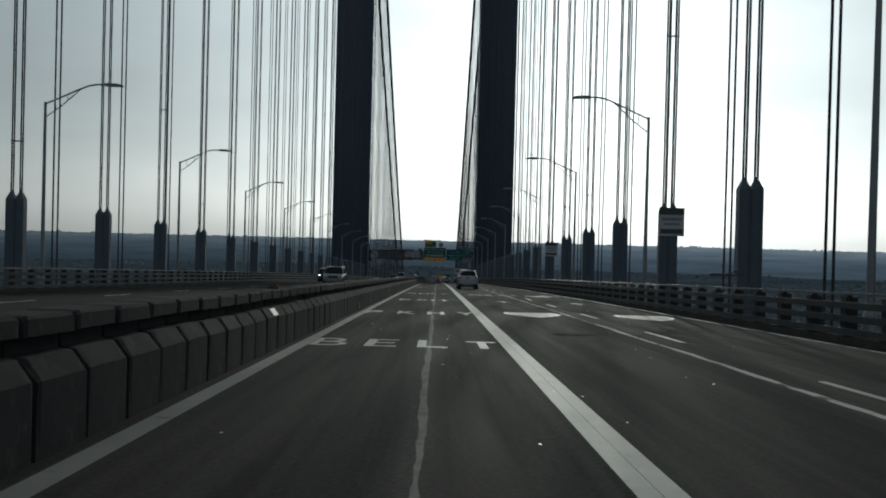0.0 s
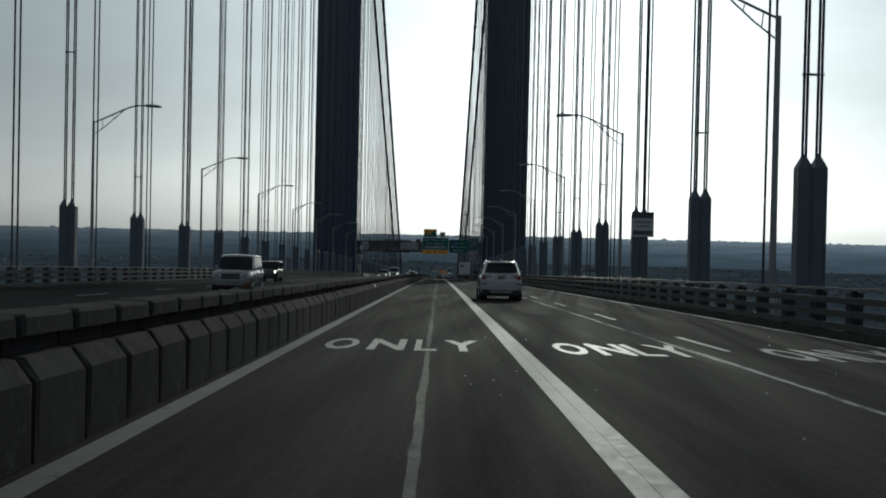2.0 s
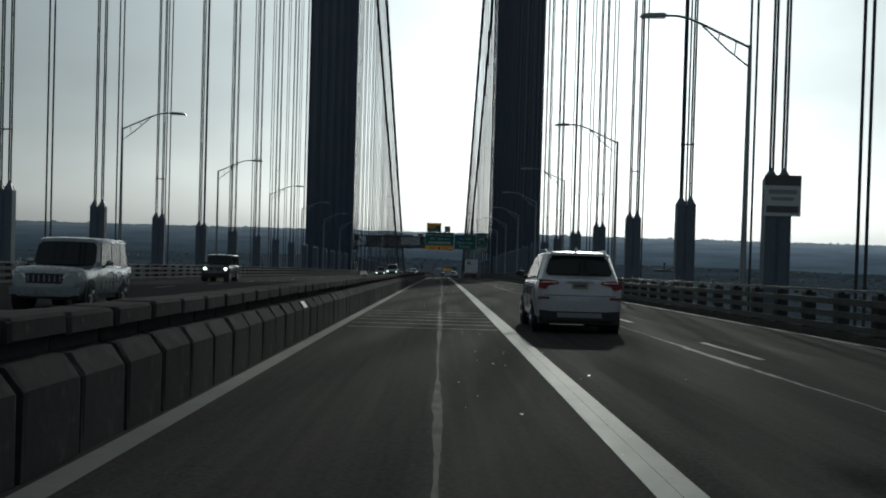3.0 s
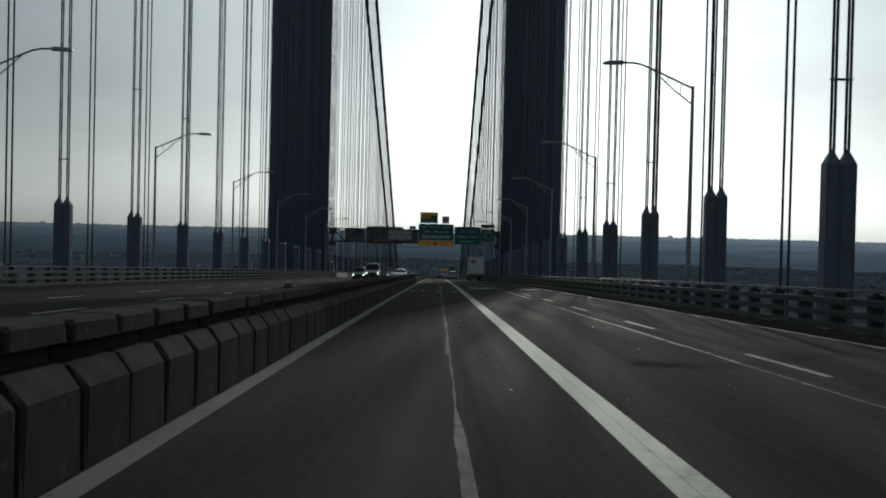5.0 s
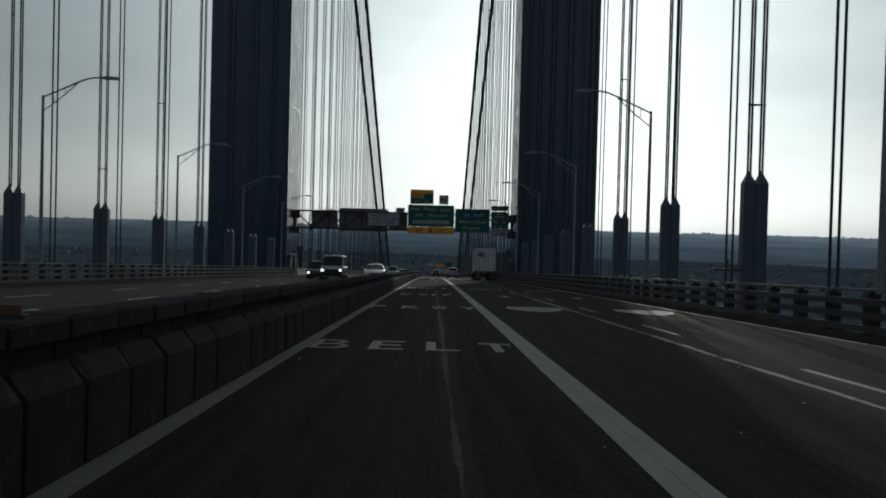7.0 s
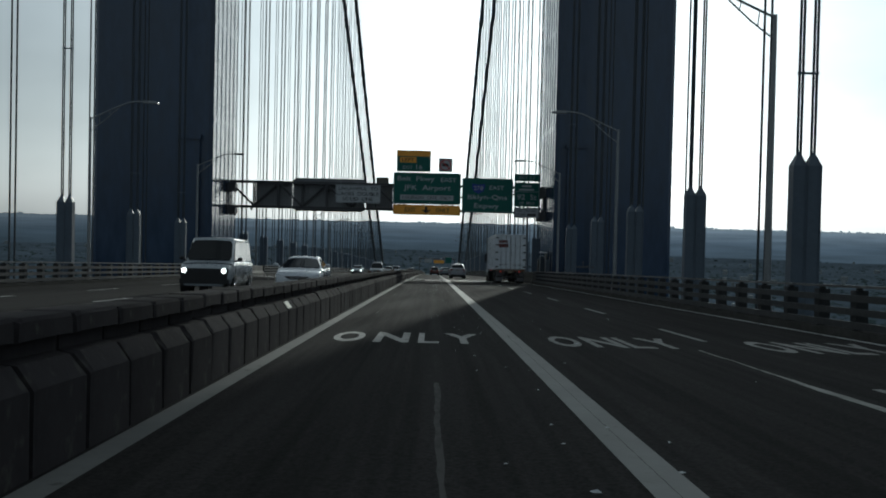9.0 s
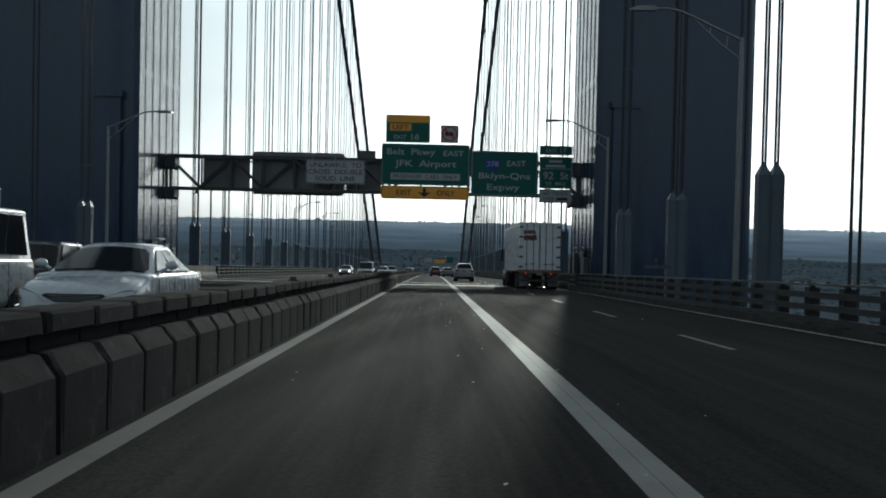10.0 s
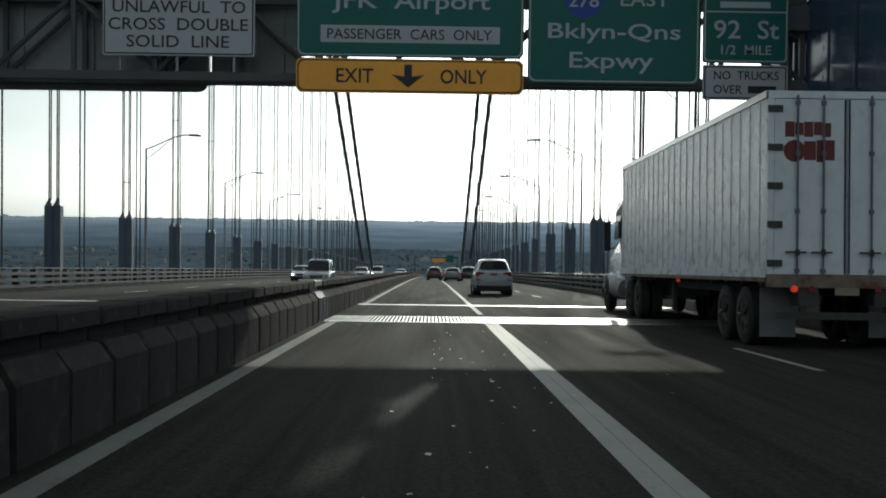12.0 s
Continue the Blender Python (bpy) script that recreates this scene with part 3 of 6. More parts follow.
def build_hangers():
    rng = random.Random(4)
    places = [12.55 + 15.118 * k for k in range(-4, 22)] + [362.5 + 15.38 * k for k in range(24)]
    for y in places:
        for side in (-1, 1):
            x = CABLES["inner"][0 if side < 0 else 1]
            top = max(cable_height(y), 6.0)
            hanger = empty("hanger", pose(x, y, deck(y)), label="steel wire ropes rising from a pair of pointed blue-grey sleeves", category="suspender", group="hangers of the inner cables")
            height = 4.92 if side < 0 else 5.12
            for dx in (-0.235, 0.235):
                share("sleeve", SLEEVES[side], hanger, pose(dx, 0, 0))
                for rx in (-0.055, 0.055):
                    share("rope", ROPE_MESH, hanger, Matrix.Translation((dx * 0.95 + rx, 0, height - 0.05)) @ Matrix.Diagonal((1, 1, top - height, 1)))
                share("socket", SOCKET, hanger, pose(dx, 0, height))
            if side > 0 and round((y - 12.55) / 15.118, 3) in (2, 8, 14, 20):
                build_sleeve_arm(hanger)
            if rng.random() < 0.6:
                share("clamp", CLAMP, hanger, pose(0, 0, height + rng.choice((2.2, 2.6, 8.6))))
            x = CABLES["outer"][0 if side < 0 else 1]
            outer = empty("outer_hanger", pose(x, y, deck(y)), label="paired dark steel wire ropes dropping past the railing", category="suspender", group="hangers of the outer cables")
            for rx in (-0.16, 0.16):
                for ry in (-0.045, 0.045):
                    share("rope", ROPE_MESH, outer, Matrix.Translation((rx, ry, -1.6)) @ Matrix.Diagonal((1, 1, top + 1.6, 1)))


build_hangers()


def build_edge_steel():
    """Chords that carry the hangers, outside the roadway and below it."""
    for x in (*CABLES["inner"], *CABLES["outer"]):
        bm = bmesh.new()
        strip(bm, x - 0.55, x + 0.55, ROAD_Y0, 730, -1.5, side=1.3)
        tagged(new("edge_girder", mesh_of("edge_girder", bm, BRIDGE_STEEL)), "riveted blue-grey girder below the railing", "girder", kind="structure")
    bm = bmesh.new()
    for k in range(-4, 46):
        y = 12.55 + 15.118 * k
        box(bm, -25.4, 15.8, y - 0.3, y + 0.3, deck(y) - 2.9, deck(y) - 0.9)
    tagged(new("floor_beams", mesh_of("floor_beams", bm, BRIDGE_STEEL)), "blue-grey steel beams across under the deck", "beams", kind="structure")


build_edge_steel()

# ---- railings ----
bm = bmesh.new()
box(bm, -0.13, 0.13, -0.16, 0.16, 0.0, 0.85)
box(bm, -0.2, 0.2, -0.2, 0.2, 0.0, 0.03)
box(bm, -0.05, 0.05, -0.07, 0.07, 0.85, 0.90)
POST = mesh_of("post", bm, RAIL_STEEL, bevel=0.008)


def build_railing(x, inward, y0, y1, near0, near1):
    rail = empty("bridge_railing", pose(x, y0, 0), label="weathered grey steel bridge railing with four rails", category="railing", group="bridge railings")
    back = rail.matrix_basis.inverted()

    def lay(name, bm, mat, label=""):
        ob = part(name, bm, mat, rail, label)
        ob.matrix_basis = back

    for z, half, tall in ((1.08, 0.075, 0.055), (0.88, 0.06, 0.14), (0.60, 0.06, 0.14), (0.32, 0.06, 0.14)):
        bm = bmesh.new()
        off = inward * (0.0 if z > 1 else 0.18)
        strip(bm, x + off - half, x + off + half, y0, y1, z, side=tall)
        lay("rail", bm, TOP_RAIL if z > 1 else RAIL_STEEL, "thin top rail, paler to stand in for a sun glint" if z > 1 else "")
    bm = bmesh.new()
    strip(bm, x - 0.3, x + 0.3, y0, y1, 0.14, side=0.2)
    lay("kerb", bm, KERB, "low grimy concrete kerb under the railing")
    y, far = y0 + 1.0, bmesh.new()
    while y < y1:
        if near0 < y < near1:
            share("post", POST, rail, back @ deck_pose(x, y, 0.13))
        else:
            z = deck(y) + 0.13
            box(far, x - 0.13, x + 0.13, y - 0.16, y + 0.16, z, z + 0.90)
        y += 2.26
    ob = part("far_posts", far, RAIL_STEEL, rail)
    ob.matrix_basis = back
    tagged(ob, kind="stuff")


for x, inward in ((9.0, -1), (-18.3, 1)):
    build_railing(x, inward, -40, 331.5, 0, 331)
    build_railing(x, inward, 355.5, 730, 355, 470)


def build_parapets():
    """Concrete parapets past the tower legs, in lengths with open joints."""
    for x, s in ((9.0, 1), (-18.3, -1)):
        for k in range(4):
            y0 = 331.7 + 5.9 * k
            bm = bmesh.new()
            outline = [(-0.28, 0), (-0.28, 0.25), (-0.14, 0.5), (-0.10, 1.02), (0.16, 1.02), (0.2, 0)]
            if s < 0:
                outline = [(-a, z) for a, z in outline][::-1]
            extrude_y(bm, outline, 0, 5.85)
            ob = new("parapet", mesh_of("parapet", bm, PALE_CONCRETE, bevel=0.02))
            ob.matrix_basis = deck_pose(x, y0)
            tagged(ob, "pale cast concrete parapet at the tower", "parapet", "tower parapets")


build_parapets()

# ---- lamps ----
def build_lamp():
    lamp = empty("street_lamp", pose(0, 0, 0), label="aluminium street lamp with a trussed arm over the roadway", category="street lamp", group="bridge lamps")
    bm = bmesh.new()
    tube(bm, (0, 0, -1.4), (0, 0, 9.55), 0.12, 0.07, 12)
    part("pole", bm, POLE, lamp, smooth=40)
    bm = bmesh.new()
    tube(bm, (0, 0, -0.2), (0, 0, 0.5), 0.22, 0.16, 12)
    tube(bm, (0, 0, 0.5), (0, 0, 0.6), 0.17, 0.13, 12)
    part("base_shoe", bm, POLE, lamp, smooth=40)
    bm = bmesh.new()
    upper = [(0, 0, 9.45), (-0.9, 0, 9.85), (-1.7, 0, 10.22), (-2.2, 0, 10.42), (-2.6, 0, 10.5), (-3.1, 0, 10.5)]
    pipe(bm, upper, 0.045, 8)
    pipe(bm, [(0, 0, 8.75), (-0.8, 0, 9.35), (-1.75, 0, 10.2)], 0.03, 8)
    pipe(bm, [(-0.55, 0, 9.18), (-0.5, 0, 9.67)], 0.02, 6)
    pipe(bm, [(-1.15, 0, 9.67), (-1.1, 0, 9.94)], 0.02, 6)
    part("arm", bm, POLE, lamp, smooth=40)
    bm = bmesh.new()
    outline = [(-3.95, 10.44), (-3.85, 10.40), (-3.05, 10.42), (-3.0, 10.5), (-3.1, 10.58), (-3.7, 10.56), (-3.92, 10.5)]
    extrude_y(bm, outline[::-1], -0.16, 0.16)
    part("luminaire", bm, POLE, lamp, "flat cobra-head luminaire", bevel=0.03)
    return lamp


lamp = build_lamp()
lamp.matrix_basis = pose(10.75, 57.9 - 60.4, deck(-2.5))
for k in range(-1, 18):
    y = 57.9 + 30.23 * k if k < 10 else 362.5 + 30.76 * (k - 10)
    copy_thing(lamp, pose(10.75, y, deck(y)))
    copy_thing(lamp, pose(-20.1, y, deck(y), 0, 0, 180))

# ---- towers ----
LEG_Y0, LEG_Y1 = 339.0, 352.15


def build_leg(x0, x1, inner):
    """A tower leg of painted plate, with cover plates, stiffeners on its inner face and a riser box on its front."""
    base = deck(TOWER_Y)
    leg = empty("tower_leg", pose((x0 + x1) / 2, TOWER_Y, base), label="massive blue-grey painted steel tower leg with plate seams", category="bridge tower", group="tower legs")
    hw, hd = (x1 - x0) / 2, (LEG_Y1 - LEG_Y0) / 2
    s = 1 if inner > (x0 + x1) / 2 else -1
    bm = bmesh.new()
    c = 0.35
    outline = [(-hw + c, -hd), (hw - c, -hd), (hw, -hd + c), (hw, hd - c), (hw - c, hd), (-hw + c, hd), (-hw, hd - c), (-hw, -hd + c)]
    low = [bm.verts.new((a, b, -90)) for a, b in outline]
    high = [bm.verts.new((a, b, 143)) for a, b in outline]
    bm.faces.new(low[::-1])
    bm.faces.new(high)
    for k in range(8):
        j = (k + 1) % 8
        bm.faces.new((low[k], low[j], high[j], high[k]))
    part("shaft", bm, TOWER_STEEL, leg)
    for a in (-hw * 0.34, hw * 0.36):
        bm = bmesh.new()
        box(bm, a - 0.16, a + 0.16, -hd - 0.015, -hd + 0.01, -3, 142)
        part("cover_strip", bm, TOWER_STEEL, leg)
    for z in [5.5 + 9.2 * k for k in range(15)]:
        bm = bmesh.new()
        box(bm, -hw + c, hw - c, -hd - 0.022, -hd, z, z + 0.5)
        box(bm, s * hw - 0.02, s * hw + 0.02, -hd + c, hd - c, z, z + 0.45)
        part("splice_plate", bm, TOWER_STEEL, leg)
    for k in range(6):
        y = -hd + 1.9 + 2.15 * k
        bm = bmesh.new()
        box(bm, s * hw - 0.04, s * hw + 0.04, y - 0.035, y + 0.035, -1, 141)
        part("stiffener", bm, TOWER_STEEL, leg)
    bm = bmesh.new()
    for k in range(7):
        y = -hd + 0.85 + 2.15 * k - 0.02
        for z in np.arange(1.0, 46.0, 0.42):
            for dy in (-0.62, 0.62):
                if abs(y + dy) < hd - 0.4:
                    xx = s * hw
                    box(bm, xx - 0.018, xx + 0.018, y + dy - 0.045, y + dy + 0.045, z, z + 0.09)
    tagged(part("rivets", bm, TOWER_STEEL, leg, "rows of rivet heads"), kind="stuff")
    xr = s * (hw - 1.95)
    bm = bmesh.new()
    box(bm, xr - 0.85, xr + 0.85, -hd - 0.55, -hd - 0.03, -3, 12.9)
    part("riser_box", bm, TOWER_STEEL, leg, "tall boxed riser on the leg's face", bevel=0.05)
    bm = bmesh.new()
    box(bm, xr - 1.0, xr + 1.0, -hd - 0.75, -hd - 0.03, 12.9, 13.35)
    part("riser_cap", bm, TOWER_STEEL, leg, bevel=0.06)
    # doorway, lit hood and cabinets on the inner face
    xi = s * hw
    for y, w, z1, name, mat in ((-2.3, 1.5, 2.9, "tower_door", BLACK), (0.6, 1.1, 2.6, "cabinet", BRIDGE_STEEL), (2.9, 0.9, 2.2, "cabinet", TRUSS), (-4.9, 0.9, 2.4, "cabinet", BRIDGE_STEEL)):
        bm = bmesh.new()
        a, b = sorted((xi + s * 0.17, xi + s * (0.5 if name == "cabinet" else 0.24)))
        box(bm, a, b, y - w / 2, y + w / 2, 0.0, z1)
        part(name, bm, mat, leg, bevel=0.02)
    bm = bmesh.new()
    a, b = sorted((xi + s * 0.17, xi + s * 0.8))
    box(bm, a, b, -3.2, -1.4, 2.95, 3.08)
    part("door_hood", bm, POLE, leg)
    return leg


build_leg(-31.69, -20.64, -20.64)
build_leg(11.31, 22.33, 11.31)

# ---- sign gantry between the legs ----
GANTRY_Y = 347.1
GZ = deck(GANTRY_Y)


def build_gantry():
    g = empty("sign_gantry", pose(CENTRE, GANTRY_Y, GZ), label="dark steel box truss spanning between the tower legs", category="gantry")
    x0, x1 = -20.5 - CENTRE, 11.2 - CENTRE
    for y in (0.15, 1.25):
        for z in (6.95, 9.45):
            bm = bmesh.new()
            box(bm, x0, x1, y - 0.12, y + 0.12, z - 0.13, z + 0.13)
            part("chord", bm, TRUSS, g)
    bays = 13
    step = (x1 - x0) / bays
    for y in (0.15, 1.25):
        for k in range(bays + 1):
            x = x0 + step * k
            bm = bmesh.new()
            box(bm, x - 0.07, x + 0.07, y - 0.07, y + 0.07, 7.08, 9.32)
            part("upright", bm, TRUSS, g)
            if k < bays:
                bm = bmesh.new()
                a, b = (7.05, 9.35) if k % 2 else (9.35, 7.05)
                tube(bm, (x, y, a), (x + step, y, b), 0.075, 0.075, 6)
                part("diagonal", bm, TRUSS, g)
    for k in range(bays + 1):
        x = x0 + step * k
        for z in (6.95, 9.45):
            bm = bmesh.new()
            tube(bm, (x, 0.2, z), (x, 1.2, z), 0.06, 0.06, 6)
            part("cross_strut", bm, TRUSS, g)
    for x in (x0 + 0.1, x1 - 0.1):
        for z in (6.6, 8.9):
            bm = bmesh.new()
            rng = random.Random(int(x * 10))
            box(bm, x - 0.55, x + 0.55, -0.2, 1.5, z - 0.35, z + 0.35)
            for k in range(5):
                tube(bm, (x + rng.uniform(-0.6, 0.6), 0.2 + 0.25 * k, z - 0.5), (x + rng.uniform(-0.6, 0.6), 0.2 + 0.25 * k, z + 0.45), 0.16, 0.2, 8)
            part("end_bracket", bm, TRUSS, g, "bulky bolted end bracket", bevel=0.03)
    for k in (1, 3):
        bm = bmesh.new()
        tube(bm, (x0 + 2.3 * k, 0, 6.6), (x0 + 2.3 * k, 0, 6.85), 0.1, 0.14, 8)
        part("bolt_cluster", bm, TRUSS, g)
    return g


build_gantry()


def rounded_panel(w, h, r, depth=0.06, steps=4):
    bm = bmesh.new()
    pts = []
    for cx, cz, a0 in ((w - r, h - r, 0), (r, h - r, 90), (r, r, 180), (w - r, r, 270)):
        for k in range(steps + 1):
            a = radians(a0 + 90 * k / steps)
            pts.append((cx + r * math.cos(a), cz + r * math.sin(a)))
    extrude_y(bm, pts, 0, depth)
    return bm


def sign(name, label, x0, x1, z0, z1, face, border=None, r=0.18, y=GANTRY_Y - 0.28, depth=0.07):
    """A flat sign panel with a thin border; returns an Empty at its lower left corner."""
    s = empty(name, pose(x0, y, GZ + z0), label=label, category="road sign", group="gantry signs")
    part("panel", rounded_panel(x1 - x0, z1 - z0, r, depth), face, s)
    if border:
        bm = rounded_panel(x1 - x0 - 0.08, z1 - z0 - 0.08, r, 0.006)
        ob = part("border", bm, border, s)
        ob.location = (0.04, -0.008, 0.04)
        bm = rounded_panel(x1 - x0 - 0.16, z1 - z0 - 0.16, r, 0.006)
        ob = part("face", bm, face, s)
        ob.location = (0.08, -0.016, 0.08)
    bm = bmesh.new()
    for k in (0.2, 0.8):
        xx = (x1 - x0) * k
        box(bm, xx - 0.05, xx + 0.05, depth + 0.004, depth + 0.12, 0.1, z1 - z0 - 0.1)
    part("bracket", bm, TRUSS, s)
    return s


def word_groups(bm, gap):
    """Splits lettering into one bmesh a word, where the space between letters is wider than gap."""
    bm.verts.ensure_lookup_table()
    seen, islands = set(), []
    for v in bm.verts:
        if v in seen:
            continue
        stack, group = [v], []
        seen.add(v)
        while stack:
            q = stack.pop()
            group.append(q)
            for e in q.link_edges:
                o = e.other_vert(q)
                if o not in seen:
                    seen.add(o)
                    stack.append(o)
        islands.append((min(q.co.x for q in group), max(q.co.x for q in group), group))
    islands.sort(key=lambda i: i[0])
    words = []
    for lo, hi, group in islands:
        if words and lo - words[-1][0] < gap:
            words[-1][0] = max(words[-1][0], hi)
            words[-1][1] += group
        else:
            words.append([hi, list(group)])
    made = []
    for _, group in words:
        out = bmesh.new()
        twin = {v: out.verts.new(v.co) for v in group}
        done = set()
        for v in group:
            for f in v.link_faces:
                if f not in done:
                    done.add(f)
                    out.faces.new([twin[q] for q in f.verts])
        made.append(out)
    bm.free()
    return made


def word(s, body, x, z, w, h, mat, bold=0.0, dy=-0.024):
    pieces = word_groups(lettering(body, w, h, 0.006, bold), 0.34 * h)
    for bm, text in zip(pieces, body.split() if len(pieces) == len(body.split()) else [body] * len(pieces)):
        ob = part("wording", bm, mat, s, "the word " + text)
        ob.matrix_basis = pose(x, dy, z, 90, 0, 0)


def flat(s, name, pts, mat, dy=-0.022, label=""):
    bm = bmesh.new()
    extrude_y(bm, pts, 0, 0.005)
    ob = part(name, bm, mat, s, label)
    ob.location.y = dy


s = sign("guide_sign", "green guide sign for the parkway and airport", -4.02, 2.75, 7.55, 10.72, GREEN, SIGN_WHITE)
word(s, "Belt  Pkwy", 0.42, 2.18, 3.7, 0.62, SIGN_WHITE, 0.008)
word(s, "EAST", 4.75, 2.28, 1.55, 0.42, SIGN_WHITE, 0.008)
word(s, "JFK  Airport", 1.05, 1.28, 4.7, 0.64, SIGN_WHITE, 0.008)
flat(s, "plate", [(0.72, 0.42), (6.05, 0.42), (6.05, 0.93), (0.72, 0.93)], SIGN_WHITE)
word(s, "PASSENGER  CARS  ONLY", 0.92, 0.52, 4.9, 0.31, BLACK, 0.004, -0.03)
s = sign("exit_only_sign", "yellow exit only panel with a black arrow", -4.02, 2.75, 6.48, 7.50, YELLOW, BLACK)
word(s, "EXIT", 1.2, 0.3, 1.1, 0.42, BLACK, 0.01)
word(s, "ONLY", 4.3, 0.3, 1.38, 0.42, BLACK, 0.01)
flat(s, "arrow", [(2.85, 0.55), (3.22, 0.5), (3.22, 0.85), (3.45, 0.85), (3.45, 0.5), (3.82, 0.55), (3.34, 0.17)], BLACK)
s = sign("exit_tab", "green exit tab with a small yellow plaque", -3.72, -0.32, 10.80, 12.42, GREEN, SIGN_WHITE, 0.1)
flat(s, "plaque", [(0.3, 0.9), (1.95, 0.9), (1.95, 1.45), (0.3, 1.45)], YELLOW)
word(s, "LEFT", 0.52, 1.0, 1.2, 0.34, BLACK, 0.008, -0.03)
word(s, "EXIT", 0.62, 0.26, 0.95, 0.32, SIGN_WHITE, 0.006)
word(s, "16", 1.95, 0.22, 0.62, 0.48, SIGN_WHITE, 0.008)
sign("yellow_strip_sign", "narrow yellow strip above the exit tab", -3.72, -0.32, 12.34, 12.92, YELLOW, None, 0.05, GANTRY_Y - 0.31)
s = sign("no_trucks_sign", "square white sign with a no trucks ring", 0.48, 1.86, 10.84, 12.2, SIGN_WHITE, BLACK, 0.1)
ring = bmesh.new()
for k in range(28):
    a, b = 2 * math.pi * k / 28, 2 * math.pi * (k + 1) / 28
    ring.faces.new([ring.verts.new((0.69 + q * math.cos(t), 0, 0.69 + q * math.sin(t))) for q, t in ((0.58, a), (0.58, b), (0.48, b), (0.48, a))])
part("ring", ring, RED, s).location.y = -0.022
flat(s, "truck_symbol", [(0.35, 0.55), (1.0, 0.55), (1.0, 0.68), (0.88, 0.85), (0.35, 0.85)], BLACK)
flat(s, "slash", [(0.28, 1.02), (0.35, 1.09), (1.1, 0.36), (1.03, 0.29)], RED, -0.03)
s = sign("guide_sign", "green guide sign for the expressway with a blue route shield", 2.87, 8.0, 6.86, 10.3, GREEN, SIGN_WHITE)
flat(s, "route_shield", [(1.02, 2.9), (0.98, 2.55), (1.2, 2.1), (1.65, 1.88), (2.1, 2.1), (2.32, 2.55), (2.28, 2.9), (1.65, 2.78)], BLUE)
word(s, "278", 1.2, 2.25, 0.9, 0.4, SIGN_WHITE, 0.006, -0.03)
word(s, "EAST", 2.75, 2.3, 1.45, 0.42, SIGN_WHITE, 0.006)
word(s, "Bklyn-Qns", 0.6, 1.18, 3.95, 0.6, SIGN_WHITE, 0.008)
word(s, "Expwy", 1.25, 0.3, 2.5, 0.62, SIGN_WHITE, 0.008)
s = sign("exit_tab", "green exit number tab over the street sign", 8.1, 10.64, 10.08, 10.82, GREEN, SIGN_WHITE, 0.06)
word(s, "EXIT", 0.5, 0.22, 0.85, 0.28, SIGN_WHITE, 0.004)
word(s, "17", 1.6, 0.2, 0.5, 0.36, SIGN_WHITE, 0.006)
s = sign("street_sign", "green street exit sign with a half mile line", 8.1, 10.66, 7.52, 9.98, GREEN, SIGN_WHITE, 0.1)
for k, (x, w) in enumerate(((0.75, 1.0), (0.5, 1.5))):
    z = 2.0 - 0.36 * k
    flat(s, "unreadable_line", [(x, z), (x + w, z), (x + w, z + 0.18), (x, z + 0.18)], SIGN_WHITE)
flat(s, "divider", [(0.1, 1.5), (2.46, 1.5), (2.46, 1.54), (0.1, 1.54)], SIGN_WHITE)
word(s, "92  St", 0.32, 0.72, 1.95, 0.55, SIGN_WHITE, 0.008)
word(s, "1/2  MILE", 0.55, 0.25, 1.5, 0.28, SIGN_WHITE, 0.004)
s = sign("regulation_sign", "white no trucks regulation sign", 8.12, 10.66, 6.42, 7.46, SIGN_WHITE, BLACK, 0.05)
word(s, "NO  TRUCKS", 0.32, 0.6, 1.95, 0.26, BLACK, 0.004)
word(s, "OVER", 0.32, 0.18, 0.85, 0.26, BLACK, 0.004)
flat(s, "unreadable_line", [(1.35, 0.2), (2.2, 0.2), (2.2, 0.42), (1.35, 0.42)], BLACK)
s = sign("regulation_sign", "white sign against crossing the double solid line", -9.8, -5.28, 7.52, 9.36, SIGN_WHITE, BLACK, 0.05, GANTRY_Y - 0.15)
word(s, "UNLAWFUL  TO", 0.3, 1.27, 3.95, 0.36, BLACK, 0.006)
word(s, "CROSS  DOUBLE", 0.18, 0.75, 4.15, 0.36, BLACK, 0.006)
word(s, "SOLID  LINE", 0.72, 0.24, 3.05, 0.36, BLACK, 0.006)
for x in (0.5, 2.2, 3.9):
    bm = bmesh.new()
    box(bm, x - 0.04, x + 0.04, 0.075, 0.13, -0.45, 2.35)
    part("hanging_bar", bm, POLE, s)
# signs for the other roadway, seen from behind
for x0, x1, z0, z1, r in ((-14.2, -6.95, 6.62, 9.98, 0.35), (-18.0, -14.35, 7.0, 9.5, 0.05), (-6.85, -4.1, 7.0, 9.45, 0.05)):
    s = empty("oncoming_sign", pose(x0, GANTRY_Y + 1.5, GZ + z0), label="dull grey back of a large sign facing the other roadway", category="road sign", group="gantry sign backs")
    part("panel", rounded_panel(x1 - x0, z1 - z0, r), SIGN_BACK, s)
    for k in range(3):
        bm = bmesh.new()
        xx = (x1 - x0) * (0.2 + 0.3 * k)
        box(bm, xx - 0.06, xx + 0.06, -0.1, -0.004, 0.15, z1 - z0 - 0.15)
        part("stiffener", bm, SIGN_BACK, s)
s = empty("oncoming_sign", pose(-5.8, GANTRY_Y + 1.4, GZ + 9.6), label="small pale sign back above the truss", category="road sign")
part("panel", rounded_panel(1.25, 0.62, 0.03), PALE_CONCRETE, s)

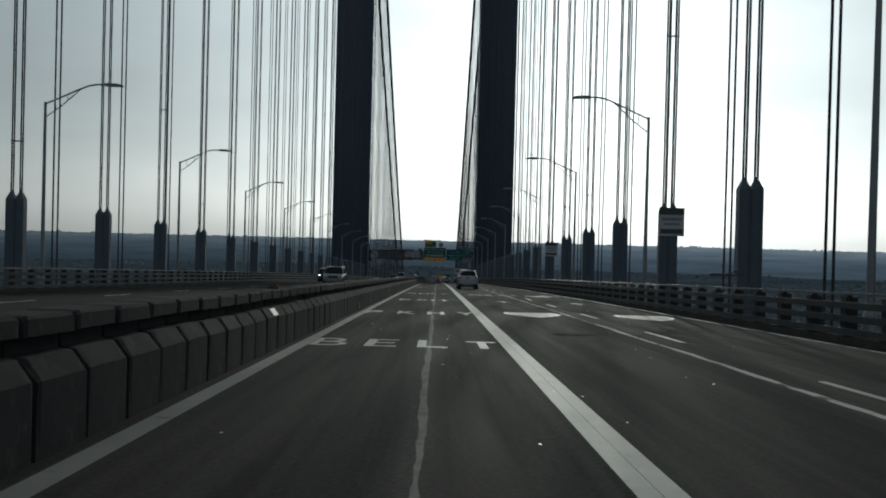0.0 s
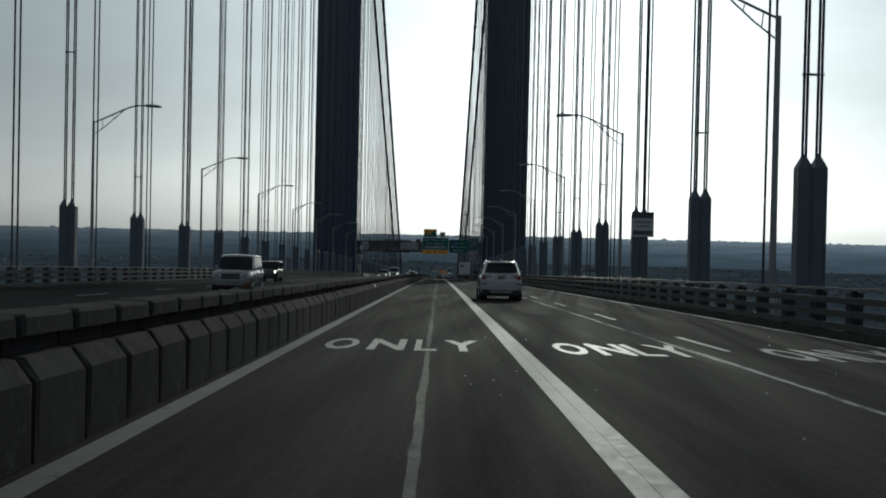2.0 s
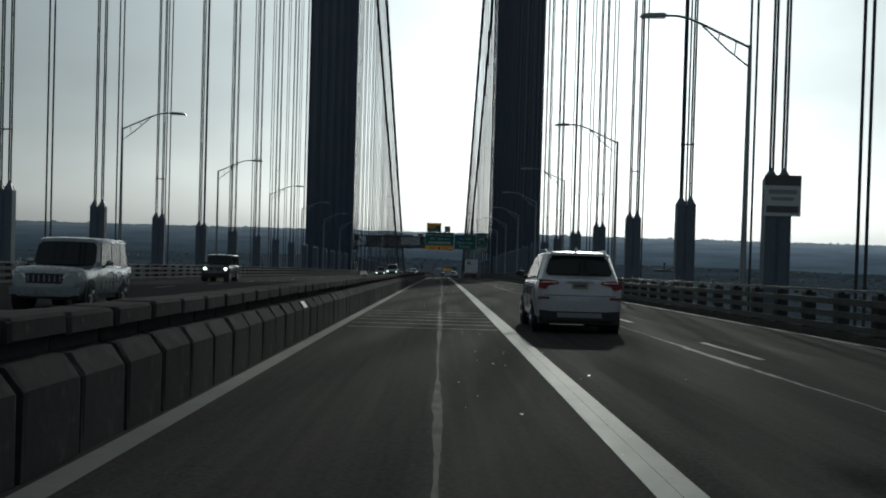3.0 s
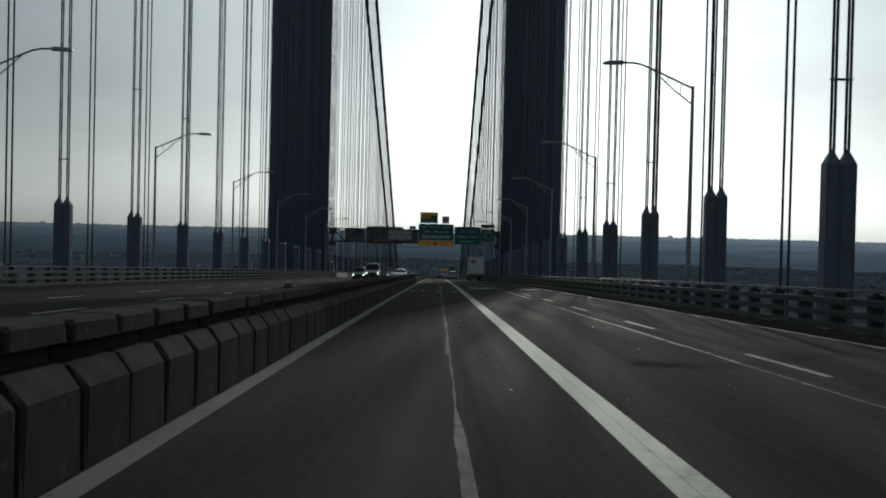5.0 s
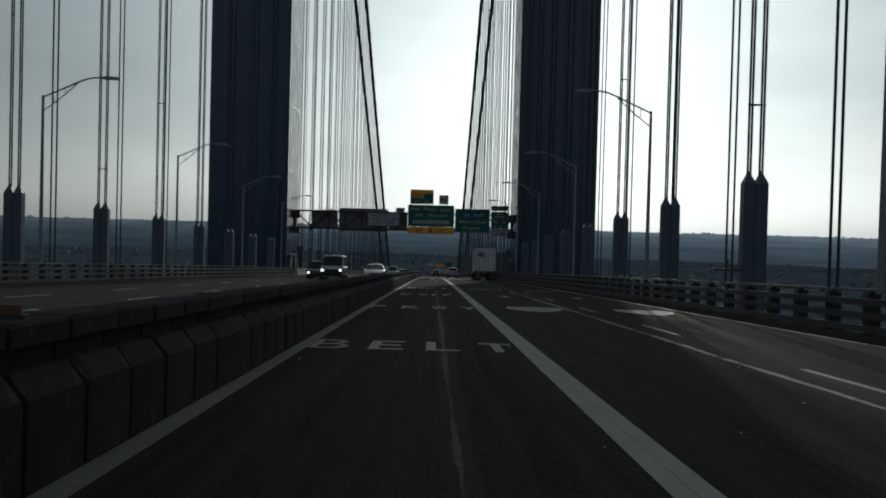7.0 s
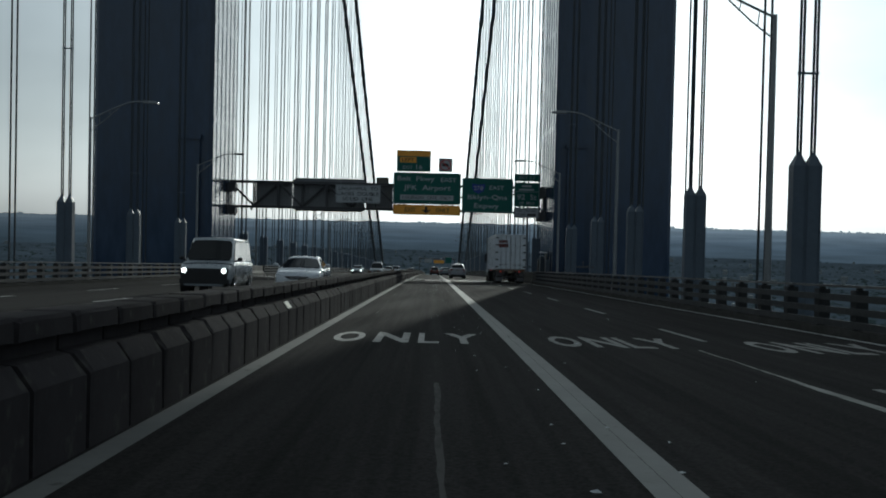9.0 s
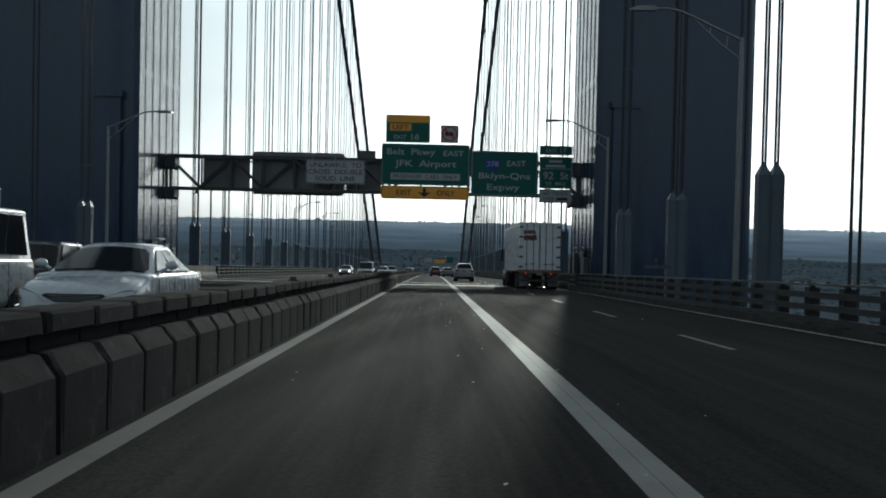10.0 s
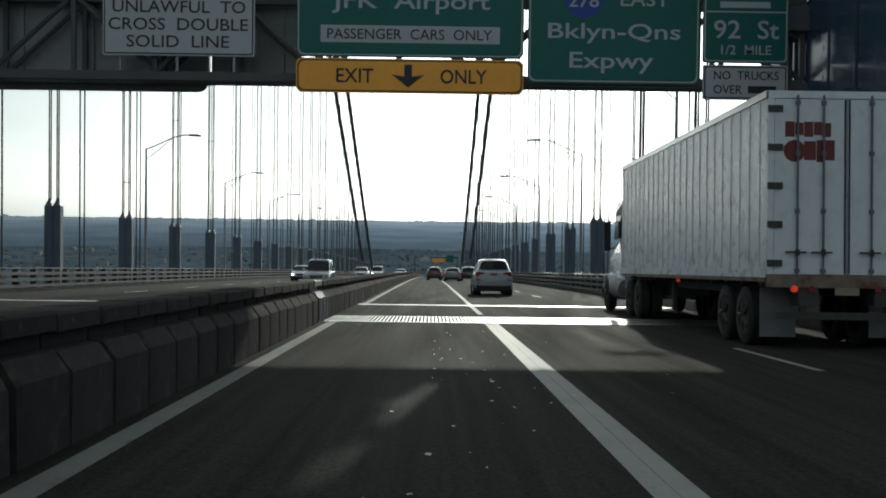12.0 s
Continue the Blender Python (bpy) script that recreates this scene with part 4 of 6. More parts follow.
# notices fixed to two of the hanger sleeves
for y in (57.9, 118.4):
    s = empty("sleeve_notice", pose(11.35, y - 0.33, deck(y) + 3.5), label="white notice plate with dark lines on a hanger sleeve", category="notice", group="sleeve notices")
    part("panel", rounded_panel(1.3, 1.45, 0.02, 0.04), SIGN_WHITE, s)
    flat(s, "dark_band", [(0.0, 1.08), (1.3, 1.08), (1.3, 1.45), (0.0, 1.45)], TRUSS, -0.006)
    for z, w, h in ((0.78, 1.0, 0.16), (0.55, 0.8, 0.12)):
        flat(s, "unreadable_line", [(0.65 - w / 2, z), (0.65 + w / 2, z), (0.65 + w / 2, z + h), (0.65 - w / 2, z + h)], SIGN_BACK, -0.006)
    flat(s, "lower_band", [(0.08, 0.12), (1.22, 0.12), (1.22, 0.36), (0.08, 0.36)], TRUSS, -0.006)

# ---- the far shore: hazy distance that closes the view ----
def build_ridge():
    """The last miles of flat land as one plain glowing ring of distance, its haze painted into the colour."""
    haze = bpy.data.materials.new("distant_haze")
    haze.use_nodes = True
    nt = haze.node_tree
    n, l = nt.nodes, nt.links
    b = n["Principled BSDF"]
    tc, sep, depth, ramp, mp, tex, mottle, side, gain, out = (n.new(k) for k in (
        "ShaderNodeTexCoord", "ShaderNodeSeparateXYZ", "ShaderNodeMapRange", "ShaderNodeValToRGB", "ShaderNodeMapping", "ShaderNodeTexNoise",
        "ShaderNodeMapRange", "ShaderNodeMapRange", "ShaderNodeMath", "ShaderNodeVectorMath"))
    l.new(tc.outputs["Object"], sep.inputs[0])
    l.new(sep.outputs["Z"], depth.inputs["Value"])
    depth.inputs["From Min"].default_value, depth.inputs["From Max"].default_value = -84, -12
    # haze put into the glow: paler and brighter towards the skyline
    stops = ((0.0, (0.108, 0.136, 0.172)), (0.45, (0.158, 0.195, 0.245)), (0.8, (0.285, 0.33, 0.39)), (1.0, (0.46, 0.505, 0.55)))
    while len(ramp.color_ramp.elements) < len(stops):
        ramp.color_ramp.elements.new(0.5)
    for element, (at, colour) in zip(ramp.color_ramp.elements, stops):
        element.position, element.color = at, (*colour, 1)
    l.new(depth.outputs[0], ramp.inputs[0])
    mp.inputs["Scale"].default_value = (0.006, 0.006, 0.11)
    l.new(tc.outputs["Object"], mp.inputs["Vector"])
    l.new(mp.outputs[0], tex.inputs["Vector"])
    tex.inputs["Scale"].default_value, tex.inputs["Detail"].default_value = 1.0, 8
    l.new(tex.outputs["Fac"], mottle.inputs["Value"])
    # the glow also rises to the right, like haze near the sun
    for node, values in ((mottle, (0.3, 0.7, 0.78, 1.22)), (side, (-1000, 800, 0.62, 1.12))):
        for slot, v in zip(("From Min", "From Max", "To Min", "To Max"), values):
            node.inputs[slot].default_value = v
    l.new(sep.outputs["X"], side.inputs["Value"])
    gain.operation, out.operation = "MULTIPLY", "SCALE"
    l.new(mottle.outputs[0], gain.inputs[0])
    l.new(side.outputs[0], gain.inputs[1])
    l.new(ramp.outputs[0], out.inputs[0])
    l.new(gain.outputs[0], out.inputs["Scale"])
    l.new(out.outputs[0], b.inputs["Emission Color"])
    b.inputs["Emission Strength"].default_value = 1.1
    b.inputs["Base Color"].default_value, b.inputs["Roughness"].default_value = (0.02, 0.03, 0.03, 1), 1.0
    b.inputs["Specular IOR Level"].default_value = 0.0
    bm = bmesh.new()
    rng = random.Random(12)
    top, low = [], []
    count, spike = 4320, 0.0
    for k in range(count):
        a = 2 * math.pi * k / count
        x, y = -5 + 3000 * math.sin(a), 150 + 3000 * math.cos(a)
        h = -14.5 + 1.6 * noise.noise(Vector((5 * math.sin(a), 5 * math.cos(a), 0.3))) + 1.3 * noise.noise(Vector((60 * math.sin(a), 60 * math.cos(a), 1.3)))
        h += 1.5 * noise.noise(Vector((420 * math.sin(a), 420 * math.cos(a), 2.3))) + rng.uniform(-0.9, 0.9)
        if rng.random() < 0.05:
            spike = rng.uniform(1.0, 4.2)
        elif rng.random() < 0.5:
            spike = 0.0
        top.append(bm.verts.new((x, y, h + spike)))
        low.append(bm.verts.new((-5 + 2740 * math.sin(a), 150 + 2740 * math.cos(a), -84)))
    for k in range(count):
        j = (k + 1) % count
        bm.faces.new((low[k], low[j], top[j], top[k]))
    tagged(new("backdrop", mesh_of("backdrop", bm, haze)), "glowing blue-grey distance with painted haze and a low skyline", "backdrop", kind="structure")


build_ridge()

# ---- vehicles ----
def paint(name, base, rough=0.3):
    return material(name, base, rough, vary=0.06, grain=8, patch=0.8, bump=0.0, coat=0.9, spec=0.5)


WHITE_PAINT = paint("white_car_paint", (0.52, 0.55, 0.60), 0.25)
PALE_PAINT = paint("pale_silver_car_paint", (0.17, 0.19, 0.21))
SILVER_WHITE = paint("silver_white_car_paint", (0.36, 0.375, 0.41), 0.22)
# van white lowered all over to match its shaded front
VAN_PAINT = paint("dulled_white_van_paint", (0.32, 0.35, 0.38))
DARK_PAINT = paint("black_car_paint", (0.02, 0.02, 0.024))
RED_PAINT = paint("dark_red_car_paint", (0.10, 0.025, 0.02))
GREY_PAINT = paint("grey_car_paint", (0.18, 0.19, 0.2))
CLADDING = material("black_plastic", (0.025, 0.025, 0.027), 0.6, vary=0.2, grain=20, patch=2, bump=0.1)
GLASS = plain("tinted_glass", (0.012, 0.014, 0.016), 0.06)
GLASS.node_tree.nodes["Principled BSDF"].inputs["Specular IOR Level"].default_value = 0.25
RUBBER = material("tyre_rubber", (0.022, 0.022, 0.022), 0.85, vary=0.3, grain=12, patch=2, bump=0.2)
ALLOY = plain("alloy", (0.45, 0.46, 0.47), 0.3, 0.9)
TAIL = plain("red_lamp_lens", (0.16, 0.012, 0.014), 0.2, coat=0.5)
LENS = plain("clear_lamp_lens", (0.7, 0.72, 0.75), 0.1, coat=0.5)
LIT = plain("lit_headlamp", (1.0, 0.95, 0.85), 0.2, glow=14)
BRAKE_LIT = plain("lit_red_lamp", (1.0, 0.06, 0.03), 0.3, glow=0.3)
CHROME = plain("chrome", (0.6, 0.6, 0.62), 0.15, 1.0)
PLATE = plain("plate", (0.20, 0.18, 0.12), 0.5)
PLATE_INK = plain("plate_ink", (0.05, 0.06, 0.1), 0.5)


def glide(rows, steps):
    """Catmull-Rom interpolation between rows of numbers."""
    out = []
    for i in range(len(rows) - 1):
        a, b, c, d = rows[max(i - 1, 0)], rows[i], rows[i + 1], rows[min(i + 2, len(rows) - 1)]
        for k in range(steps):
            t = k / steps
            out.append(tuple(q + 0.5 * t * (r - p + t * (2 * p - 5 * q + 4 * r - s + t * (3 * (q - r) + s - p))) for p, q, r, s in zip(a, b, c, d)))
    return out + [tuple(rows[-1])]


def loft(bm, sections, cap=True):
    rows = [[bm.verts.new(p) for p in s] for s in sections]
    for a, b in zip(rows, rows[1:]):
        for i in range(len(a) - 1):
            bm.faces.new((a[i], a[i + 1], b[i + 1], b[i]))
    if cap:
        bm.faces.new(rows[0])
        bm.faces.new(rows[-1][::-1])


def mirrored(half):
    """A closed-over section from the right sill over the top to the left sill."""
    return half + [(-x, y, z) for x, y, z in half[::-1] if x > 1e-6]


def wheel_parts(parent, x, y, radius, width, steel=None):
    side = 1 if x > 0 else -1
    wheel = part("wheel", tyre_bm(radius, width), RUBBER, parent, smooth=50)
    wheel.location = (x, y, radius)
    bm = bmesh.new()
    tube(bm, (side * width * 0.36, 0, 0), (side * width * 0.40, 0, 0), radius * 0.66, radius * 0.62, 20)
    for k in range(5):
        a = 2 * math.pi * k / 5
        c, s = math.cos(a), math.sin(a)
        tube(bm, (side * width * 0.46, 0.06 * c, 0.06 * s), (side * width * 0.45, radius * 0.6 * c, radius * 0.6 * s), radius * 0.11, radius * 0.08, 6)
    tube(bm, (side * width * 0.38, 0, 0), (side * width * 0.5, 0, 0), radius * 0.14, radius * 0.1, 10)
    part("rim", bm, steel or ALLOY, wheel, "dull steel rim" if steel else "five-spoke alloy rim", smooth=40)


def tyre_bm(radius, width):
    bm = bmesh.new()
    prof = [(-0.5, 0.62), (-0.5, 0.9), (-0.36, 1.0), (0.36, 1.0), (0.5, 0.9), (0.5, 0.62)]
    n = 24
    rings = []
    for k in range(n):
        a = 2 * math.pi * k / n
        rings.append([bm.verts.new((w * width, r * radius * math.cos(a), r * radius * math.sin(a))) for w, r in prof])
    for k in range(n):
        a, b = rings[k], rings[(k + 1) % n]
        for i in range(len(prof)):
            j = (i + 1) % len(prof)
            bm.faces.new((a[i], a[j], b[j], b[i]))
    return bm


def pane(parent, name, corners, mat=GLASS, push=0.02, label="", inset=1.0):
    """A thin pane on a face given by its corners, pushed out along the normal."""
    c = [Vector(p) for p in corners]
    mid = sum(c, Vector()) / len(c)
    c = [mid + (p - mid) * inset for p in c]
    normal = (c[1] - c[0]).cross(c[2] - c[0]).normalized()
    bm = bmesh.new()
    outer = [bm.verts.new(p + normal * push) for p in c]
    inner = [bm.verts.new(p - normal * 0.03) for p in c]
    bm.faces.new(outer)
    bm.faces.new(inner[::-1])
    for k in range(len(c)):
        j = (k + 1) % len(c)
        bm.faces.new((outer[j], outer[k], inner[k], inner[j]))
    return part(name, bm, mat, parent, label)


def bowed_pane(parent, name, corners, mat=GLASS, bow=0.05, label=""):
    """A window bent outwards across its width, with rounded corners: lower two corners first."""
    a, b, c, d = (Vector(p) for p in corners)
    normal = (b - a).cross(d - a).normalized()
    bm = bmesh.new()
    rows = []
    for i in range(7):
        v = i / 6
        pinch = 0.05 * (1 if i in (0, 6) else 0)
        left, right = a.lerp(d, v), b.lerp(c, v)
        row = []
        for j in range(11):
            u = pinch + (1 - 2 * pinch) * j / 10
            row.append(left.lerp(right, u) + normal * (0.014 + bow * (1 - (2 * u - 1) ** 2)))
        rows.append(row)
    outer = [[bm.verts.new(p) for p in row] for row in rows]
    inner = [[bm.verts.new(left_p - normal * 0.09) for left_p in row] for row in rows]
    n, k = len(rows), len(rows[0])
    for i in range(n - 1):
        for j in range(k - 1):
            bm.faces.new((outer[i][j], outer[i][j + 1], outer[i + 1][j + 1], outer[i + 1][j]))
            bm.faces.new((inner[i][j], inner[i + 1][j], inner[i + 1][j + 1], inner[i][j + 1]))
    rim_o = outer[0] + [r[-1] for r in outer[1:]] + outer[-1][-2::-1] + [r[0] for r in outer[-2:0:-1]]
    rim_i = inner[0] + [r[-1] for r in inner[1:]] + inner[-1][-2::-1] + [r[0] for r in inner[-2:0:-1]]
    for j in range(len(rim_o)):
        m = (j + 1) % len(rim_o)
        bm.faces.new((rim_o[m], rim_o[j], rim_i[j], rim_i[m]))
    return part(name, bm, mat, parent, label, smooth=40)


def build_car(name, label, m, coat, L=4.65, W=1.88, H=1.66, belt=1.02, hood=0.98, tail=1.02, nose=0.72, ground=0.22, wheel=0.36,
              screen=(3.45, 2.65), rear=(0.12, 0.55), roof_w=0.60, axles=(0.92, 3.75), lit=False, rails=False, notch=None,
              fascia=None, grille=(0.48, 0.20), category="car", group="traffic", glass=(0.12, 0.9), tuck=0.84, bumper=None):
    """A car standing along +y, its tail at y = 0. screen: where the windscreen meets hood and roof; rear: where the back window meets tail and roof."""
    car = empty(name, m, label=label, category=category, group=group)
    hw = W / 2
    # lower body, from tail to nose
    stations = [(0.0, tuck, tail - 0.12, 0.42), (0.06, (tuck + 1.0) / 2, tail - 0.03, 0.30), (0.26, 0.975, tail, ground + 0.05), (axles[0], 1.0, tail if notch else belt, ground),
                ((axles[0] + axles[1]) / 2, 1.0, belt, ground), (screen[0] - 0.15, 1.0, belt - 0.01, ground), (screen[0] + 0.25, 0.99, hood + 0.02, ground),
                (axles[1] + 0.2, 0.985, hood - 0.03, ground), (L - 0.35, 0.95, nose + 0.14, ground + 0.02), (L - 0.10, 0.88, nose + 0.04, ground + 0.06), (L, 0.80, nose - 0.06, 0.34)]
    sections = []
    for y, w, top, low in glide(stations, 3):
        a = hw * w
        half = [(a * 0.86, y, low), (a * 0.97, y, low + 0.10), (a, y, low + (top - low) * 0.45), (a * 0.985, y, top - 0.14), (a * 0.94, y, top - 0.03), (a * 0.80, y, top), (a * 0.40, y, top + 0.025), (0.0, y, top + 0.035)]
        sections.append(mirrored(half[:2] + glide(half[1:], 3)[1:]))
    bm = bmesh.new()
    loft(bm, sections)
    part("body", bm, coat, car, smooth=50)
    # cabin
    zb, zr = belt - 0.05, H - 0.03
    y_a, y_b, y_c, y_d = rear[0], rear[1], screen[1], screen[0]
    xb, xr = hw * 0.93, W * roof_w / 2 + 0.12
    bm = bmesh.new()
    low = [(xb * 0.94, y_a, zb), (xb, y_a + 0.25, zb), (xb, y_d - 0.3, zb), (xb * 0.92, y_d, zb)]
    high = [(xr * 0.92, y_b, zr - 0.03), (xr, y_b + 0.15, zr), (xr, y_c - 0.15, zr), (xr * 0.94, y_c, zr - 0.03)]
    crown = [(xr * 0.72, y_b + 0.06, zr + 0.02), (xr * 0.78, y_b + 0.3, zr + 0.055), (xr * 0.78, y_c - 0.3, zr + 0.055), (xr * 0.72, y_c - 0.05, zr + 0.02)]
    sections = [mirrored([a] + glide([tuple(0.12 * p + 0.88 * q for p, q in zip(a, b)), b, c, (0.0, c[1], c[2] + 0.015)], 3)) for a, b, c in zip(low, high, crown)]
    loft(bm, sections)
    part("cabin", bm, coat, car, smooth=40)
    # glass
    lo, hi = 0.08, 0.90

    def at_side(y0, y1, f, s):
        pts = []
        for y, t in ((y0[0], lo), (y1[0], lo), (y1[1], hi), (y0[1], hi)):
            pts.append((s * (xb + (xr - xb) * t), y, zb + 0.03 + (zr - zb - 0.03) * t))
        return pts if s > 0 else pts[::-1]

    spans = [(y_a + 0.38, y_b + 0.30), (y_a + 0.38 + (y_d - y_a - 0.6) * 0.28, y_b + 0.3 + (y_c - y_b - 0.4) * 0.22), (y_a + 0.38 + (y_d - y_a - 0.6) * 0.58, y_b + 0.3 + (y_c - y_b - 0.4) * 0.60), (y_d - 0.28, y_c - 0.10)]
    for s in (-1, 1):
        for (a0, a1), (b0, b1) in zip(spans, spans[1:]):
            pane(car, "side_window", at_side((a0 + 0.03, a1 + 0.03), (b0 - 0.03, b1 - 0.03), 0, s), push=0.016)
    w0, w1 = xb * 0.94, xr * 0.92
    k0, k1 = glass
    bowed_pane(car, "rear_window", [(-(w0 + (w1 - w0) * t) * 0.94 if left else (w0 + (w1 - w0) * t) * 0.94, y_a + (y_b - y_a) * t - 0.008, zb + (zr - 0.03 - zb) * t) for t, left in ((k0, True), (k0, False), (k1, False), (k1, True))], label="dark tinted rear window")
    w0, w1 = xb * 0.92, xr * 0.94
    bowed_pane(car, "windscreen", [((w0 + (w1 - w0) * t) * 1.01 if left else -(w0 + (w1 - w0) * t) * 1.01, y_d + (y_c - y_d) * t + 0.008, zb + (zr - 0.03 - zb) * t) for t, left in ((0.1, True), (0.1, False), (0.93, False), (0.93, True))], label="dark windscreen")
    # wheels and arches
    for x in (-1, 1):
        for y in axles:
            bm = bmesh.new()
            tube(bm, (x * (hw * 0.62), y, wheel), (x * (hw * 0.993), y, wheel), wheel + 0.07, wheel + 0.07, 24)
            part("wheel_arch", bm, CLADDING, car, smooth=40)
            wheel_parts(car, x * (hw - 0.105), y, wheel, 0.235)
    bm = bmesh.new()
    box(bm, -hw * 0.9, hw * 0.9, 0.06, L - 0.1, ground - 0.02, ground + 0.14)
    part("sill", bm, CLADDING, car, "black plastic sill and underbody", bevel=0.03)
    # bumpers, lamps, plates
    bm = bmesh.new()
    extrude_y(bm, [(-hw * 0.78, ground + 0.06), (hw * 0.78, ground + 0.06), (hw * 0.88, ground + 0.16), (hw * 0.90, ground + 0.27), (hw * 0.6, ground + 0.245), (-hw * 0.6, ground + 0.245), (-hw * 0.90, ground + 0.27), (-hw * 0.88, ground + 0.16)], -0.04, 0.30)
    part("rear_bumper", bm, CLADDING, car, bevel=0.03)
    bm = bmesh.new()
    box(bm, -hw * 0.5, hw * 0.5, -0.05, 0.1, ground + 0.12, ground + 0.22)
    part("skid_plate", bm, GREY_PAINT if rails else CLADDING, car, bevel=0.02)
    for s in (-1, 1):
        bm = bmesh.new()
        zt = tail - 0.13
        pts = [(0.46, zt + 0.04), (0.50, zt + 0.09), (0.74, zt + 0.11), (0.90, zt + 0.12), (0.94, zt - 0.06), (0.76, zt - 0.09), (0.70, zt - 0.01)]
        extrude_y(bm, [(s * a * hw, z) for a, z in (pts if s > 0 else pts[::-1])], -0.02, 0.30)
        lamp_part = part("tail_lamp", bm, TAIL, car, "red tail lamp", bevel=0.012)
        if rails:
            bm = bmesh.new()
            a, b = sorted((s * hw * 0.52, s * hw * 0.86))
            box(bm, a, b, -0.026, 0.0, zt + 0.055, zt + 0.075)
            part("lamp_strip", bm, LENS, lamp_part, "thin clear strip in the lamp")
        bm = bmesh.new()
        box(bm, s * hw * 0.80 - 0.12, s * hw * 0.80 + 0.12, -0.012, 0.1, ground + 0.50, ground + 0.545)
        part("reflector", bm, TAIL, car)
        bm = bmesh.new()
        if lit:
            tube(bm, (s * hw * 0.74, L - 0.3, nose - 0.10), (s * hw * 0.74, L + 0.03, nose - 0.10), 0.10, 0.09, 16)
        else:
            swept = [(0.44, nose - 0.13), (0.70, nose - 0.14), (0.90, nose - 0.07), (0.93, nose + 0.04), (0.80, nose + 0.05), (0.56, nose - 0.03)]
            face = [(s * a * hw, L + 0.005 + 0.012 - 0.17 * (max(a - 0.42, 0) / 0.51) ** 2.2, z) for a, z in swept]
            front_v = [bm.verts.new(p) for p in face]
            back_v = [bm.verts.new((x * 0.97, y - 0.3, z)) for x, y, z in face]
            bm.faces.new(front_v)
            bm.faces.new(back_v[::-1])
            for i in range(6):
                j = (i + 1) % 6
                bm.faces.new((front_v[j], front_v[i], back_v[i], back_v[j]))
        part("headlamp", bm, LIT if lit else LENS, car, "lit headlamp" if lit else "", bevel=0.0 if lit else 0.012)
        # a rounded mirror shell on a short stalk, flat at the back
        bm = bmesh.new()
        my, mz = screen[0] - 0.46, belt + 0.11
        shell = bmesh.ops.create_icosphere(bm, subdivisions=2, radius=1.0)["verts"]
        for v in shell:
            v.co = (s * (hw + 0.115) + v.co.x * 0.105, my + (max(v.co.y, -0.35)) * 0.085, mz + v.co.z * 0.075)
        tube(bm, (s * hw * 0.93, my - 0.01, belt + 0.0), (s * (hw + 0.06), my, mz - 0.035), 0.035, 0.022, 8)
        part("wing_mirror", bm, CLADDING if fascia is CLADDING else coat, car, smooth=50)
        for y in (spans[1][0] + 0.12, spans[2][0] + 0.12):
            bm = bmesh.new()
            box(bm, s * hw * 0.995 - 0.02, s * hw * 0.995 + 0.02, y, y + 0.2, belt - 0.16, belt - 0.13)
            part("door_handle", bm, coat, car, bevel=0.008)
        for y in (spans[1][0], spans[2][0] + 0.02, spans[3][0] + 0.1):
            bm = bmesh.new()
            box(bm, s * hw * 1.0 - 0.004, s * hw * 1.0 + 0.004, y - 0.006, y + 0.006, ground + 0.2, belt - 0.1)
            part("door_seam", bm, CLADDING, car)
    bm = bmesh.new()
    gw, gh = hw * grille[0], grille[1]
    low_w = gw * (0.62 if notch else 0.94)
    extrude_y(bm, [(-low_w, nose - 0.02 - gh), (low_w, nose - 0.02 - gh), (gw, nose - 0.05), (gw * 0.92, nose - 0.02), (-gw * 0.92, nose - 0.02), (-gw, nose - 0.05)], L - 0.12, L + 0.014)
    front = part("grille", bm, CLADDING, car, "dark grille", bevel=0.015)
    if notch:
        for k in range(3):
            bm = bmesh.new()
            f = (k + 1) / 4
            wide = (low_w + (gw - low_w) * f) * 0.9
            box(bm, -wide, wide, L + 0.012, L + 0.022, nose - 0.02 - gh * (1 - f) - 0.006, nose - 0.02 - gh * (1 - f) + 0.006)
            part("grille_bar", bm, fascia or CHROME, front)
    else:
        for k in range(7):
            bm = bmesh.new()
            xx = gw * (-0.84 + 0.28 * k)
            box(bm, xx - 0.018, xx + 0.018, L + 0.016, L + 0.022, nose + 0.02 - gh, nose - 0.06)
            part("grille_bar", bm, fascia or CHROME, front)
    bm = bmesh.new()
    box(bm, -hw * 0.9, hw * 0.9, L - 0.28, L + 0.03, ground + 0.08, ground + 0.26)
    part("front_bumper", bm, bumper or fascia or CLADDING, car, bevel=0.04)
    bm = bmesh.new()
    box(bm, -0.165, 0.165, -0.024, 0.04, tail - 0.20, tail - 0.06)
    plate = part("number_plate", bm, PLATE, car, "yellowish plate")
    bm = bmesh.new()
    box(bm, -0.12, 0.12, -0.028, -0.02, tail - 0.155, tail - 0.105)
    part("plate_bar", bm, PLATE_INK, plate)
    if rails:
        for s in (-1, 1):
            bm = bmesh.new()
            x = s * (xr - 0.05)
            pipe(bm, [(x, y_b + 0.25, zr + 0.02), (x, y_b + 0.45, zr + 0.085), (x, y_c - 0.5, zr + 0.085), (x, y_c - 0.25, zr + 0.03)], 0.018, 6)
            part("roof_rail", bm, ALLOY, car, "bright aluminium roof rail", smooth=40)
        bm = bmesh.new()
        bmesh.ops.create_cone(bm, segments=8, radius1=0.06, radius2=0.012, depth=0.10, cap_ends=True, matrix=Matrix.Translation((0, y_b + 0.35, zr + 0.11)))
        part("antenna_fin", bm, coat, car)
        bm = bmesh.new()
